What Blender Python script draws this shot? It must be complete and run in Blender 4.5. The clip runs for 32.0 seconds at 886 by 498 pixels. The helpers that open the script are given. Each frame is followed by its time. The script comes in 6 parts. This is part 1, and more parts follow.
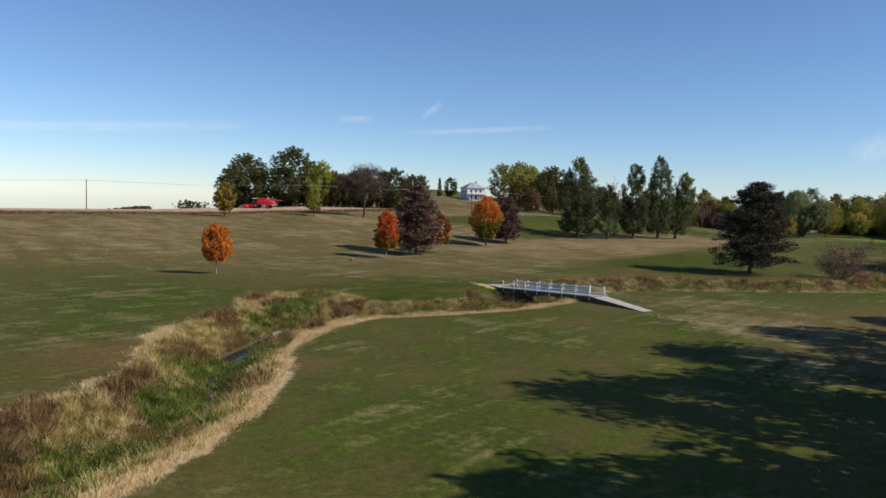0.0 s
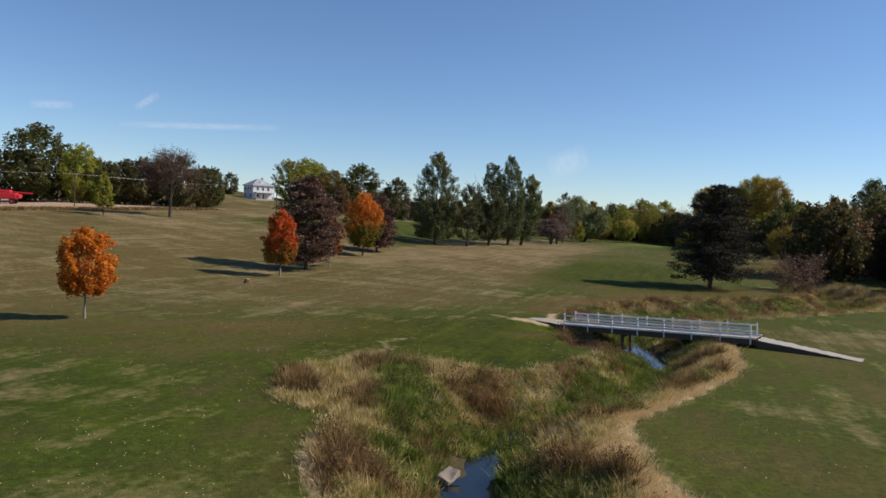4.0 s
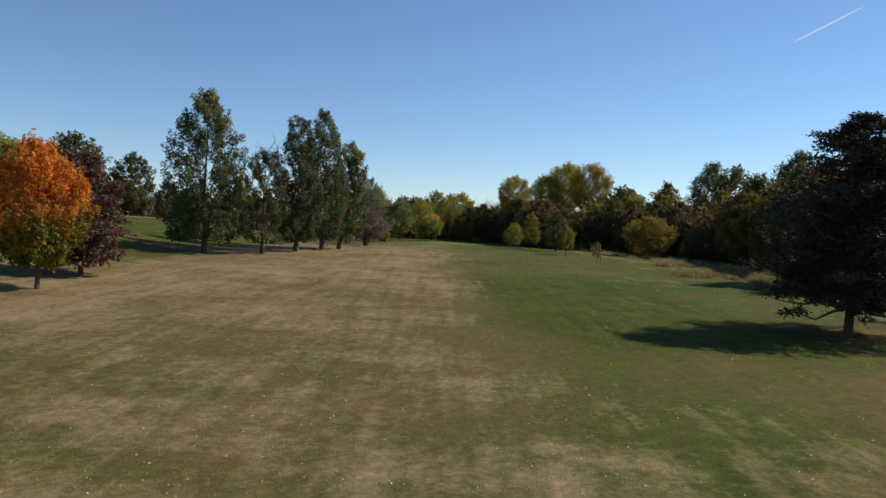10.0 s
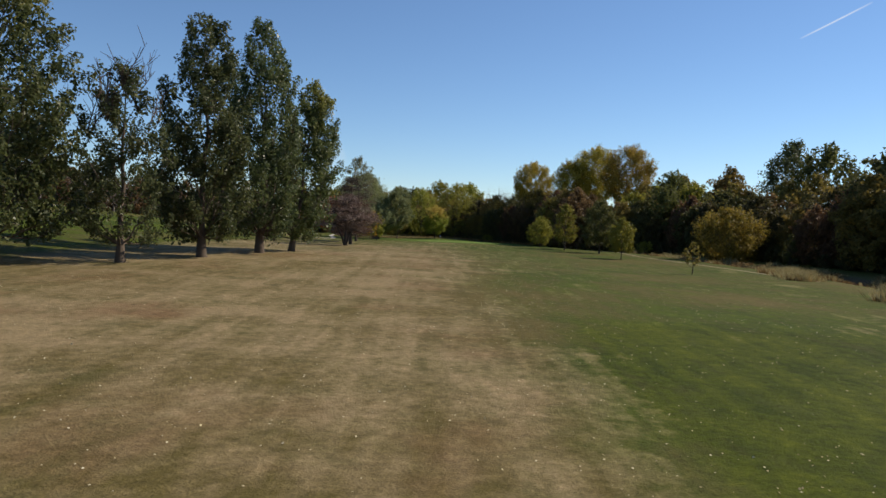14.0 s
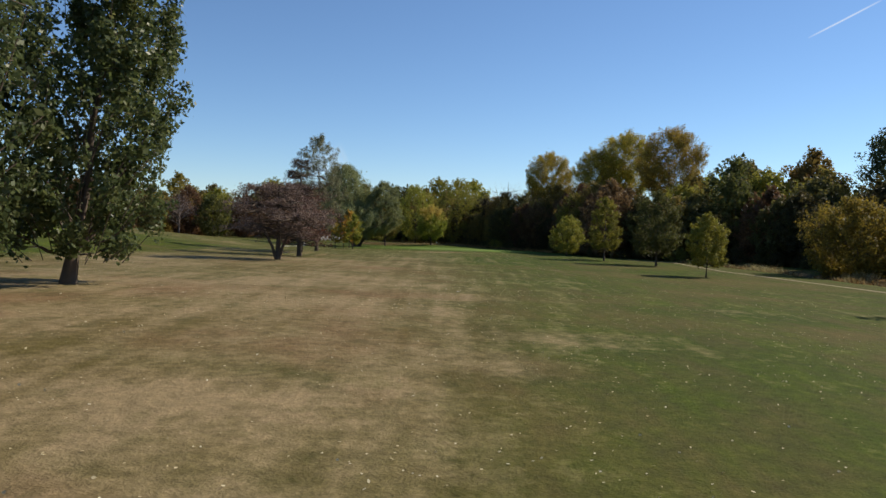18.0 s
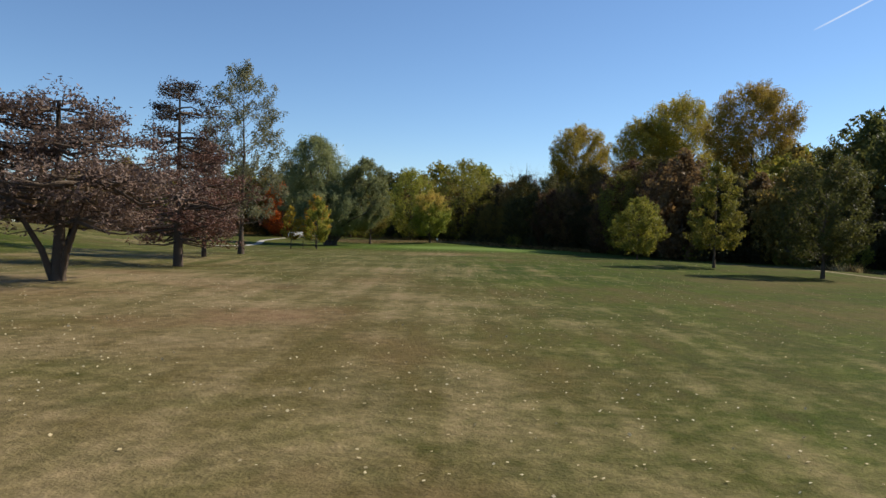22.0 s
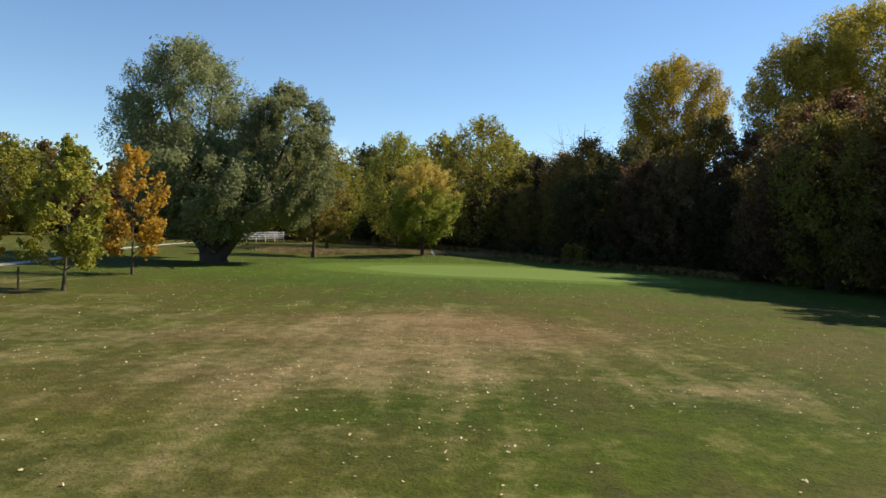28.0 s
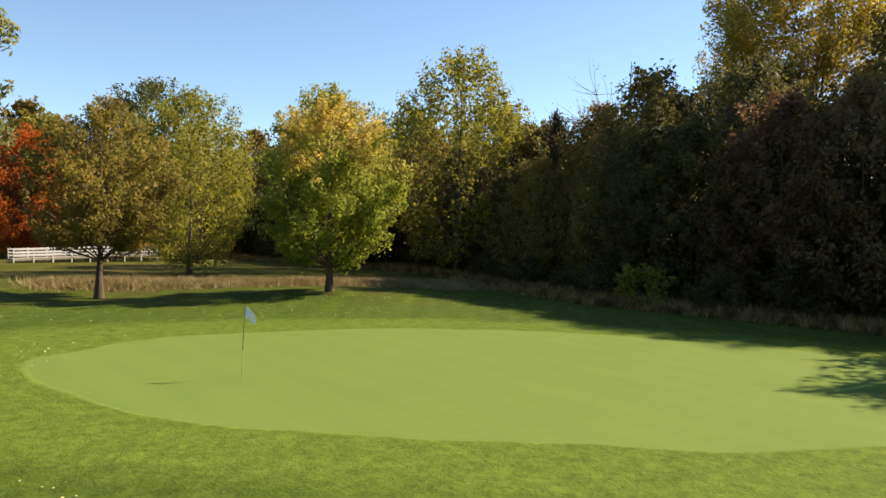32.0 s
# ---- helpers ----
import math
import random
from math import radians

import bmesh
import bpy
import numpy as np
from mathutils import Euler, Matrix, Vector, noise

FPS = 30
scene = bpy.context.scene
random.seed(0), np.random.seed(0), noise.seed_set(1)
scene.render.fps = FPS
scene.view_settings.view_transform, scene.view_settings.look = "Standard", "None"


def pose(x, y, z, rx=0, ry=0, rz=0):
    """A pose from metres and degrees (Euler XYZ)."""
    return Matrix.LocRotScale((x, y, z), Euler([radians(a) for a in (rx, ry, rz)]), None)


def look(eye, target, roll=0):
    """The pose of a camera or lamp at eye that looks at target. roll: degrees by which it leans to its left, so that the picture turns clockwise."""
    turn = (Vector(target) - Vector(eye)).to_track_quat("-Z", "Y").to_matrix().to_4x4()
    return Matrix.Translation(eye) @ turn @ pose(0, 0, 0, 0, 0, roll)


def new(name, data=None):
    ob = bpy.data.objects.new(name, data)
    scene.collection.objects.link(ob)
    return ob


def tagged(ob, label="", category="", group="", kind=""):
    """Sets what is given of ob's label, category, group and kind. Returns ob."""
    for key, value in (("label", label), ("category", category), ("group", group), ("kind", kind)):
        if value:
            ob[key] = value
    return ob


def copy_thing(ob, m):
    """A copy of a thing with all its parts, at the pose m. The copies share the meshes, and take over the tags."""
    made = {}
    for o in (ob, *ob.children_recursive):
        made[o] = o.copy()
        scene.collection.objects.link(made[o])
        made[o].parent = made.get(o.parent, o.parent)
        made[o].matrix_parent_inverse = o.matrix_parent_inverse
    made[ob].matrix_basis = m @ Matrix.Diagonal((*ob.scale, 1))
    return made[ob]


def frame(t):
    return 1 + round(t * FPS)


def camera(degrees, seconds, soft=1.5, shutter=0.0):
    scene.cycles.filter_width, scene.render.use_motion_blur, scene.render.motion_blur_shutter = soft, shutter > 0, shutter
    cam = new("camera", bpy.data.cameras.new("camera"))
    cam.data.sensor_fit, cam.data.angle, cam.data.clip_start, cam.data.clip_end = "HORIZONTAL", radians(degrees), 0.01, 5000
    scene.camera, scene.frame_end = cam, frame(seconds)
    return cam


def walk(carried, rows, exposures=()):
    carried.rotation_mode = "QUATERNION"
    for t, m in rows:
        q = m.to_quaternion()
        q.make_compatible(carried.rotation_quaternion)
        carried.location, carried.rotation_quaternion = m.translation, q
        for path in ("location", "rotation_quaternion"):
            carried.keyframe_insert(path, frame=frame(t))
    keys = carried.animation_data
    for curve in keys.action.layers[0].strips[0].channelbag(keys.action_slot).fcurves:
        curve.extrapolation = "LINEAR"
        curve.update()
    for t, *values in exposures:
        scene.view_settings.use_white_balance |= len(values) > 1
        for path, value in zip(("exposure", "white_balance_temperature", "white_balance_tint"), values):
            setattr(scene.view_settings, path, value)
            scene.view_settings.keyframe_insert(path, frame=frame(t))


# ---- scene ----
cam = camera(63.6, 32.0)
# seconds, x, y, z, yaw to the left, pitch up, lean to the left
ROWS = [
    (0, 0.01, -0.01, 12.48, -0.12, -3.91, 1.77),
    (0.5, -4.13, 4.9, 12.11, -0.22, -3.89, 1.86),
    (1, -7.8, 9.6, 11.9, -0.26, -3.88, 2.02),
    (1.5, -12, 14.56, 11.56, -0.35, -3.84, 2.37),
    (1.6, -12.85, 15.52, 11.53, -0.4, -3.73, 2.57),
    (1.7, -13.7, 16.48, 11.5, -1.4, -3.62, 2.76),
    (1.8, -14.54, 17.45, 11.46, -5, -3.4, 2.85),
    (1.9, -15.39, 18.41, 11.43, -9.7, -3.25, 3.0),
    (2, -16.24, 19.37, 11.4, -14.92, -3.07, 3.15),
    (2.5, -20.49, 24.47, 11.15, -16.67, -3.05, 3.1),
    (4.5, -29.17, 47.19, 10.43, -24.69, -2.64, 2.79),
    (5, -29.08, 53.53, 10.39, -26.87, -2.47, 2.67),
    (5.5, -28.32, 59.61, 10.3, -27.93, -2.44, 2.27),
    (6, -26.79, 66.04, 9.72, -27.88, -2.41, 2.01),
    (6.5, -24.94, 72.07, 9.6, -28.24, -2.44, 1.87),
    (7, -22.74, 78.73, 9.43, -33.02, -2.29, 1.82),
    (7.5, -20.18, 84.74, 9.34, -34.91, -2.24, 1.97),
    (8, -17.11, 90.98, 9.3, -37.83, -2.19, 2.25),
    (8.5, -13.9, 96.99, 9.09, -39.12, -2.13, 2.21),
    (9, -10.39, 103.03, 8.78, -39.27, -2.13, 2.18),
    (9.5, -6.89, 108.82, 8.58, -40.39, -2.11, 2.18),
    (10, -3, 114.76, 7.86, -41.43, -2.03, 1.94),
    (10.5, 0.96, 120.08, 7.29, -41.41, -2.05, 2.11),
    (11, 5.35, 125.73, 7.28, -41.37, -2.15, 2.21),
    (11.5, 9.55, 131.12, 7.29, -41.34, -2.19, 2.41),
    (12, 13.88, 136.73, 6.66, -41.35, -2.19, 2.4),
    (12.5, 18.12, 142.01, 6.49, -41.32, -2.18, 2.41),
    (13, 22.49, 147.2, 6.49, -41.34, -2.19, 2.38),
    (13.5, 27.19, 152.38, 6.56, -41.4, -2.24, 2.3),
    (14, 31.8, 157.09, 6.57, -41.38, -2.22, 2.19),
    (14.5, 36.67, 161.96, 6.61, -41.41, -2.2, 2.32),
    (16.5, 54.18, 179.24, 6.11, -41.1, -1.93, 1.87),
    (17, 58.54, 184.15, 6.09, -41.1, -1.92, 1.84),
    (17.5, 63.13, 189.25, 5.99, -41.07, -1.89, 1.87),
    (18, 67.29, 194.09, 5.89, -40.98, -1.82, 1.71),
    (18.5, 71.63, 199.19, 5.66, -40.98, -1.82, 1.82),
    (19, 75.74, 204.17, 5.43, -41.04, -1.85, 1.8),
    (19.5, 80.08, 209.44, 5.24, -41.01, -1.86, 1.7),
    (20, 84.25, 214.51, 5.05, -41, -1.89, 1.59),
    (20.5, 88.71, 219.77, 5.03, -40.93, -2, 1.53),
    (21, 92.85, 224.74, 4.95, -40.92, -2.06, 1.5),
    (21.5, 97.26, 229.8, 4.82, -40.94, -2.07, 1.41),
    (22, 101.69, 234.57, 4.59, -40.96, -2.03, 1.44),
    (22.5, 106.49, 239.49, 4.46, -40.97, -1.96, 1.51),
    (23, 111.12, 244.21, 4.41, -40.89, -1.93, 1.74),
    (23.5, 115.76, 249.29, 4.33, -40.89, -1.86, 1.89),
    (24, 120.08, 254.08, 4.29, -40.89, -1.82, 1.94),
    (24.5, 124.36, 258.91, 4.42, -40.96, -1.86, 2.11),
    (25, 128.76, 263.87, 4.47, -41.06, -1.84, 2.15),
    (25.5, 132.97, 268.56, 4.26, -41.24, -1.78, 2.15),
    (27.5, 150.27, 289.81, 4.41, -40.56, -2.12, 2.04),
    (28, 154.69, 294.86, 4.3, -40.37, -2.11, 1.88),
    (28.5, 158.9, 299.7, 4.25, -40.46, -2, 1.77),
    (29, 163.36, 304.68, 4.24, -40.55, -1.9, 1.81),
    (29.5, 167.65, 309.48, 4.27, -40.65, -1.79, 1.84),
    (30, 172.12, 314.54, 4.23, -40.75, -1.64, 1.89),
    (30.5, 176.34, 319.27, 4.28, -40.75, -1.56, 1.82),
    (31, 181.03, 323.87, 4.37, -40.85, -1.46, 1.58),
    (31.5, 185.89, 327.53, 4.48, -40.91, -1.36, 1.49),
    (32, 191.22, 330.69, 3.82, -40.48, -1.28, 1.35),
]


def heading(x, y, z, yaw, pitch, lean):
    a, b = radians(yaw), radians(pitch)
    return look((x, y, z), (x - math.sin(a) * math.cos(b), y + math.cos(a) * math.cos(b), z + math.sin(b)), lean)


walk(cam, [(t, heading(*row)) for t, *row in ROWS], [(0.0, 0.0, 6600, 12), (2.0, -0.02, 6650, 12), (6.0, 0.02, 6950, 12), (13.0, 0.06, 7000, 10), (19.0, 0.14, 6900, 9), (25.0, 0.3, 7200, 8), (27.5, 0.45, 7450, 7), (29.5, 0.70, 7900, 8), (31.0, 0.90, 8500, 9), (32.0, 1.03, 8800, 9)])

# ---- light ----
SUN_AWAY = Vector((-1.0, 0.30, 0.0)).normalized()      # the way shadows fall
SUN_UP = radians(38.5)
world = bpy.data.worlds.new("world")
scene.world = world
world.use_nodes = True
wn, wl = world.node_tree.nodes, world.node_tree.links
sky = wn.new("ShaderNodeTexSky")
sky.sky_type, sky.sun_disc = "NISHITA", False
sky.sun_elevation, sky.sun_rotation = SUN_UP, math.atan2(-SUN_AWAY.x, -SUN_AWAY.y)
sky.altitude = 400
sky.air_density, sky.dust_density, sky.ozone_density = 0.92, 0.0, 7.2
wn["Background"].inputs["Strength"].default_value = 0.124
wl.new(sky.outputs[0], wn["Background"].inputs["Color"])
sun = new("sun", bpy.data.lights.new("sun", "SUN"))
sun.data.energy, sun.data.angle, sun.data.color = 5.0, radians(0.53), (1.0, 0.93, 0.83)
ray = SUN_AWAY * math.cos(SUN_UP) + Vector((0, 0, -math.sin(SUN_UP)))
sun.matrix_world = look((0, 0, 60), Vector((0, 0, 60)) + ray)


# ---- materials ----
def material(name, rough=0.8, metal=0.0):
    m = bpy.data.materials.new(name)
    m.use_nodes = True
    b = m.node_tree.nodes["Principled BSDF"]
    b.inputs["Roughness"].default_value, b.inputs["Metallic"].default_value = rough, metal
    b.inputs["Specular IOR Level"].default_value = 0.25
    return m, m.node_tree.nodes, m.node_tree.links, b


def ramp(nodes, links, fac, colours):
    r = nodes.new("ShaderNodeValToRGB")
    while len(r.color_ramp.elements) < len(colours):
        r.color_ramp.elements.new(0.5)
    for i, (e, c) in enumerate(zip(r.color_ramp.elements, colours)):
        e.position, e.color = i / max(1, len(colours) - 1), (*c, 1)
    links.new(fac, r.inputs[0])
    return r.outputs[0]


def noise_out(nodes, links, scale, detail=3.0, rough=0.55, vec=None, stretch=None, turn=0.0):
    n = nodes.new("ShaderNodeTexNoise")
    n.inputs["Scale"].default_value, n.inputs["Detail"].default_value, n.inputs["Roughness"].default_value = scale, detail, rough
    if vec is None:
        vec = nodes.new("ShaderNodeTexCoord").outputs["Object"]
    if stretch:
        mp = nodes.new("ShaderNodeMapping")
        mp.vector_type = "TEXTURE"
        mp.inputs["Scale"].default_value, mp.inputs["Rotation"].default_value = [1 / q for q in stretch], (0, 0, radians(turn))
        links.new(vec, mp.inputs[0])
        vec = mp.outputs[0]
    links.new(vec, n.inputs["Vector"])
    return n.outputs["Fac"]


def maths(nodes, links, op, a, b=None, c=None, clamp=False):
    n = nodes.new("ShaderNodeMath")
    n.operation, n.use_clamp = op, clamp
    for i, v in enumerate((a, b, c)):
        if v is None:
            continue
        if isinstance(v, (int, float)):
            n.inputs[i].default_value = v
        else:
            links.new(v, n.inputs[i])
    return n.outputs[0]


def mixed(nodes, links, fac, a, b, mode="MIX"):
    n = nodes.new("ShaderNodeMix")
    n.data_type, n.blend_type, n.clamp_factor = "RGBA", mode, True
    for sock, v in ((n.inputs[0], fac), (n.inputs[6], a), (n.inputs[7], b)):
        if isinstance(v, tuple):
            sock.default_value = (*v, 1)
        elif isinstance(v, (int, float)):
            sock.default_value = v
        else:
            links.new(v, sock)
    return n.outputs[2]


def bumped(nodes, links, b, height, strength=0.4, distance=0.05):
    n = nodes.new("ShaderNodeBump")
    n.inputs["Strength"].default_value, n.inputs["Distance"].default_value = strength, distance
    links.new(height, n.inputs["Height"])
    links.new(n.outputs[0], b.inputs["Normal"])


def plain(name, colour, rough=0.7, metal=0.0, grain=6.0, vary=0.35, bump=0.2):
    """A painted, wooden or stone surface: one colour with grain, stains and fine relief."""
    m, n, l, b = material(name, rough, metal)
    tc = n.new("ShaderNodeTexCoord").outputs["Object"]
    fine = noise_out(n, l, grain, 6.0, 0.65, tc)
    large = noise_out(n, l, grain * 0.13, 3.0, 0.5, tc)
    dark, light = tuple(c * (1 - vary) for c in colour), tuple(min(0.9, c * (1 + vary * 0.6)) for c in colour)
    col = ramp(n, l, maths(n, l, "ADD", maths(n, l, "MULTIPLY", fine, 0.6), maths(n, l, "MULTIPLY", large, 0.4)), [dark, colour, light])
    l.new(col, b.inputs["Base Color"])
    if bump:
        bumped(n, l, b, fine, bump, 0.02)
    return m


def foliage(name, colours, lower=None, upper_start=0.35, clump=0.5, pass_light=0.5, rough=0.6, own_share=0.5, contrast=1.7):
    """Leaves: each leaf takes its own tone, neighbouring leaves drift together. lower: tones of the lower crown where it differs."""
    m, n, l, b = material(name, rough)
    own = n.new("ShaderNodeNewGeometry").outputs["Random Per Island"]
    tc = n.new("ShaderNodeTexCoord")
    drift = noise_out(n, l, clump, 2.0, 0.5, tc.outputs["Object"])
    info = n.new("ShaderNodeObjectInfo").outputs["Random"]
    drift = maths(n, l, "MULTIPLY_ADD", maths(n, l, "SUBTRACT", drift, 0.5), contrast, 0.5)
    fac = maths(n, l, "ADD", maths(n, l, "MULTIPLY", own, own_share), maths(n, l, "MULTIPLY", drift, 1 - own_share), clamp=True)
    col = ramp(n, l, fac, colours)
    if lower:
        sep = n.new("ShaderNodeSeparateXYZ")
        l.new(tc.outputs["Generated"], sep.inputs[0])
        h = maths(n, l, "ADD", sep.outputs[2], maths(n, l, "MULTIPLY", maths(n, l, "SUBTRACT", drift, 0.5), 0.5))
        edge = maths(n, l, "MULTIPLY", maths(n, l, "SUBTRACT", h, upper_start), 4.0, clamp=True)
        col = mixed(n, l, edge, ramp(n, l, fac, lower), col)
    hsv = n.new("ShaderNodeHueSaturation")
    l.new(maths(n, l, "MULTIPLY_ADD", info, 0.36, 0.74), hsv.inputs["Value"])
    l.new(maths(n, l, "MULTIPLY_ADD", info, 0.03, 0.485), hsv.inputs["Hue"])
    l.new(col, hsv.inputs["Color"])
    l.new(hsv.outputs[0], b.inputs["Base Color"])
    t = n.new("ShaderNodeBsdfTranslucent")
    l.new(hsv.outputs[0], t.inputs[0])
    mix = n.new("ShaderNodeMixShader")
    mix.inputs[0].default_value = pass_light
    l.new(b.outputs[0], mix.inputs[1])
    l.new(t.outputs[0], mix.inputs[2])
    l.new(mix.outputs[0], n["Material Output"].inputs[0])
    return m


bark = plain("bark", (0.10, 0.075, 0.055), 0.95, grain=5.0, vary=0.5, bump=0.8)
stump_wood = plain("stump_wood", (0.14, 0.072, 0.045), 0.95, grain=5.0, vary=0.5, bump=0.7)
bark_pale = plain("bark_pale", (0.23, 0.20, 0.17), 0.95, grain=5.0, vary=0.45, bump=0.7)
twig_grey = plain("twig_grey", (0.17, 0.135, 0.12), 0.95, grain=3.0, vary=0.4, bump=0)
white_paint = plain("white_paint", (0.66, 0.66, 0.65), 0.55, grain=4.0, vary=0.14)
deck_wood = plain("deck_wood", (0.33, 0.30, 0.26), 0.9, grain=9.0, vary=0.4)
dark_wood = plain("dark_wood", (0.085, 0.062, 0.045), 0.9, grain=8.0, vary=0.45)
concrete = plain("concrete", (0.38, 0.355, 0.31), 0.9, grain=7.0, vary=0.25)
red_paint = plain("red_paint", (0.52, 0.03, 0.04), 0.45, grain=1.5, vary=0.2, bump=0.05)
black_rubber = plain("black_rubber", (0.025, 0.025, 0.025), 0.85, grain=6.0)
grey_metal = plain("grey_metal", (0.35, 0.35, 0.36), 0.45, 0.6, grain=5.0)
dark_glass = plain("dark_glass", (0.03, 0.04, 0.05), 0.08, bump=0)
roof_grey = plain("roof_grey", (0.30, 0.31, 0.34), 0.85, grain=6.0, vary=0.3)
house_white = plain("house_white", (0.60, 0.60, 0.61), 0.65, grain=3.0, vary=0.1)
flag_cloth = plain("flag_cloth", (0.82, 0.82, 0.84), 0.8, grain=5.0, vary=0.06)
stick_dark = plain("stick_dark", (0.05, 0.045, 0.04), 0.5)
stick_pale = plain("stick_pale", (0.30, 0.45, 0.13), 0.5)
gravel = plain("gravel", (0.36, 0.325, 0.27), 0.95, grain=14.0, vary=0.4, bump=0.7)
worn_earth = plain("worn_earth", (0.30, 0.24, 0.15), 0.95, grain=6.0, vary=0.35)
stone = plain("stone", (0.27, 0.23, 0.19), 0.9, grain=5.0, vary=0.4, bump=0.6)

leaf_red = foliage("leaf_red", [(0.5, 0.1, 0.02), (0.76, 0.22, 0.03), (0.82, 0.34, 0.05)], [(0.14, 0.14, 0.02), (0.45, 0.26, 0.03), (0.5, 0.2, 0.02)], 0.22)
leaf_orange = foliage("leaf_orange", [(0.336, 0.084, 0.022), (0.624, 0.18, 0.024), (0.792, 0.324, 0.036)])
leaf_orange_green = foliage("leaf_orange_green", [(0.46, 0.1, 0.02), (0.68, 0.22, 0.03), (0.74, 0.36, 0.05)], [(0.07, 0.09, 0.015), (0.16, 0.16, 0.02), (0.42, 0.24, 0.03)], 0.3)
leaf_crimson = foliage("leaf_crimson", [(0.24, 0.09, 0.03), (0.42, 0.17, 0.04), (0.52, 0.25, 0.05)])
leaf_plum = foliage("leaf_plum", [(0.069, 0.048, 0.037), (0.163, 0.094, 0.069), (0.312, 0.175, 0.106)], pass_light=0.3)
needle_dark = foliage("needle_dark", [(0.02, 0.021, 0.013), (0.038, 0.033, 0.02), (0.068, 0.046, 0.032)], pass_light=0.12, rough=0.85)
needle_brown = foliage("needle_brown", [(0.085, 0.058, 0.052), (0.17, 0.11, 0.092), (0.27, 0.16, 0.12)], pass_light=0.2)
needle_mixed = foliage("needle_mixed", [(0.03, 0.042, 0.03), (0.08, 0.062, 0.045), (0.18, 0.095, 0.062)], [(0.10, 0.055, 0.04), (0.17, 0.085, 0.055), (0.22, 0.11, 0.07)], 0.55, pass_light=0.2)
leaf_poplar = foliage("leaf_poplar", [(0.04, 0.056, 0.022), (0.1, 0.125, 0.045), (0.25, 0.26, 0.12)], rough=0.38)
leaf_poplar_gold = foliage("leaf_poplar_gold", [(0.12, 0.125, 0.035), (0.2, 0.19, 0.05), (0.36, 0.31, 0.1)], [(0.04, 0.056, 0.022), (0.1, 0.12, 0.04), (0.24, 0.24, 0.1)], 0.7, rough=0.38)
leaf_greygreen = foliage("leaf_greygreen", [(0.13, 0.137, 0.078), (0.208, 0.208, 0.117), (0.312, 0.273, 0.13)])
leaf_willow = foliage("leaf_willow", [(0.14, 0.175, 0.085), (0.28, 0.32, 0.14), (0.46, 0.46, 0.2)], clump=0.3)
leaf_gold = foliage("leaf_gold", [(0.188, 0.188, 0.031), (0.425, 0.338, 0.044), (0.688, 0.475, 0.056)])
leaf_bush = foliage("leaf_bush", [(0.11, 0.105, 0.02), (0.27, 0.21, 0.035), (0.52, 0.36, 0.05)])
leaf_yellowgreen = foliage("leaf_yellowgreen", [(0.13, 0.15, 0.025), (0.28, 0.27, 0.045), (0.48, 0.4, 0.06)])
leaf_yellowgreen_orange = foliage("leaf_yellowgreen_orange", [(0.33, 0.29, 0.05), (0.52, 0.38, 0.09), (0.62, 0.36, 0.14)], [(0.12, 0.15, 0.025), (0.28, 0.30, 0.045), (0.48, 0.45, 0.08)], 0.52)
leaf_amber = foliage("leaf_amber", [(0.34, 0.23, 0.04), (0.6, 0.37, 0.05), (0.72, 0.46, 0.08)])
leaf_cotton = foliage("leaf_cotton", [(0.19, 0.17, 0.03), (0.42, 0.33, 0.05), (0.68, 0.48, 0.08)], clump=0.16)
leaf_olive = foliage("leaf_olive", [(0.1, 0.088, 0.026), (0.23, 0.175, 0.044), (0.44, 0.29, 0.065)], clump=0.25)
leaf_green = foliage("leaf_green", [(0.05, 0.058, 0.018), (0.105, 0.108, 0.03), (0.19, 0.17, 0.045)])
leaf_dark = foliage("leaf_dark", [(0.04, 0.04, 0.018), (0.095, 0.088, 0.03), (0.19, 0.155, 0.05)])
leaf_russet = foliage("leaf_russet", [(0.08, 0.052, 0.03), (0.18, 0.105, 0.05), (0.32, 0.18, 0.07)])
reed_tan = foliage("reed_tan", [(0.17, 0.19, 0.035), (0.62, 0.50, 0.17), (0.92, 0.80, 0.44)], clump=1.1, pass_light=0.35, rough=0.8, own_share=0.3, contrast=3.2)
reed_dull = foliage("reed_dull", [(0.12, 0.10, 0.045), (0.32, 0.25, 0.12), (0.52, 0.43, 0.23)], clump=0.8, pass_light=0.3, rough=0.8, own_share=0.3, contrast=2.6)
reed_straw = foliage("reed_straw", [(0.62, 0.46, 0.19), (0.82, 0.65, 0.32), (0.92, 0.80, 0.48)], clump=0.2, pass_light=0.3, rough=0.8)
reed_brown = foliage("reed_brown", [(0.06, 0.041, 0.015), (0.255, 0.162, 0.06), (0.561, 0.399, 0.17)], clump=1.1, pass_light=0.3, rough=0.8, own_share=0.3, contrast=3.2)
reed_green = foliage("reed_green", [(0.049, 0.082, 0.01), (0.164, 0.221, 0.033), (0.451, 0.426, 0.115)], clump=1.1, pass_light=0.35, rough=0.7, own_share=0.3, contrast=3.0)
leaf_litter = foliage("leaf_litter", [(0.42, 0.30, 0.13), (0.68, 0.58, 0.34), (0.82, 0.77, 0.58)], clump=0.1, pass_light=0.1, rough=0.7)

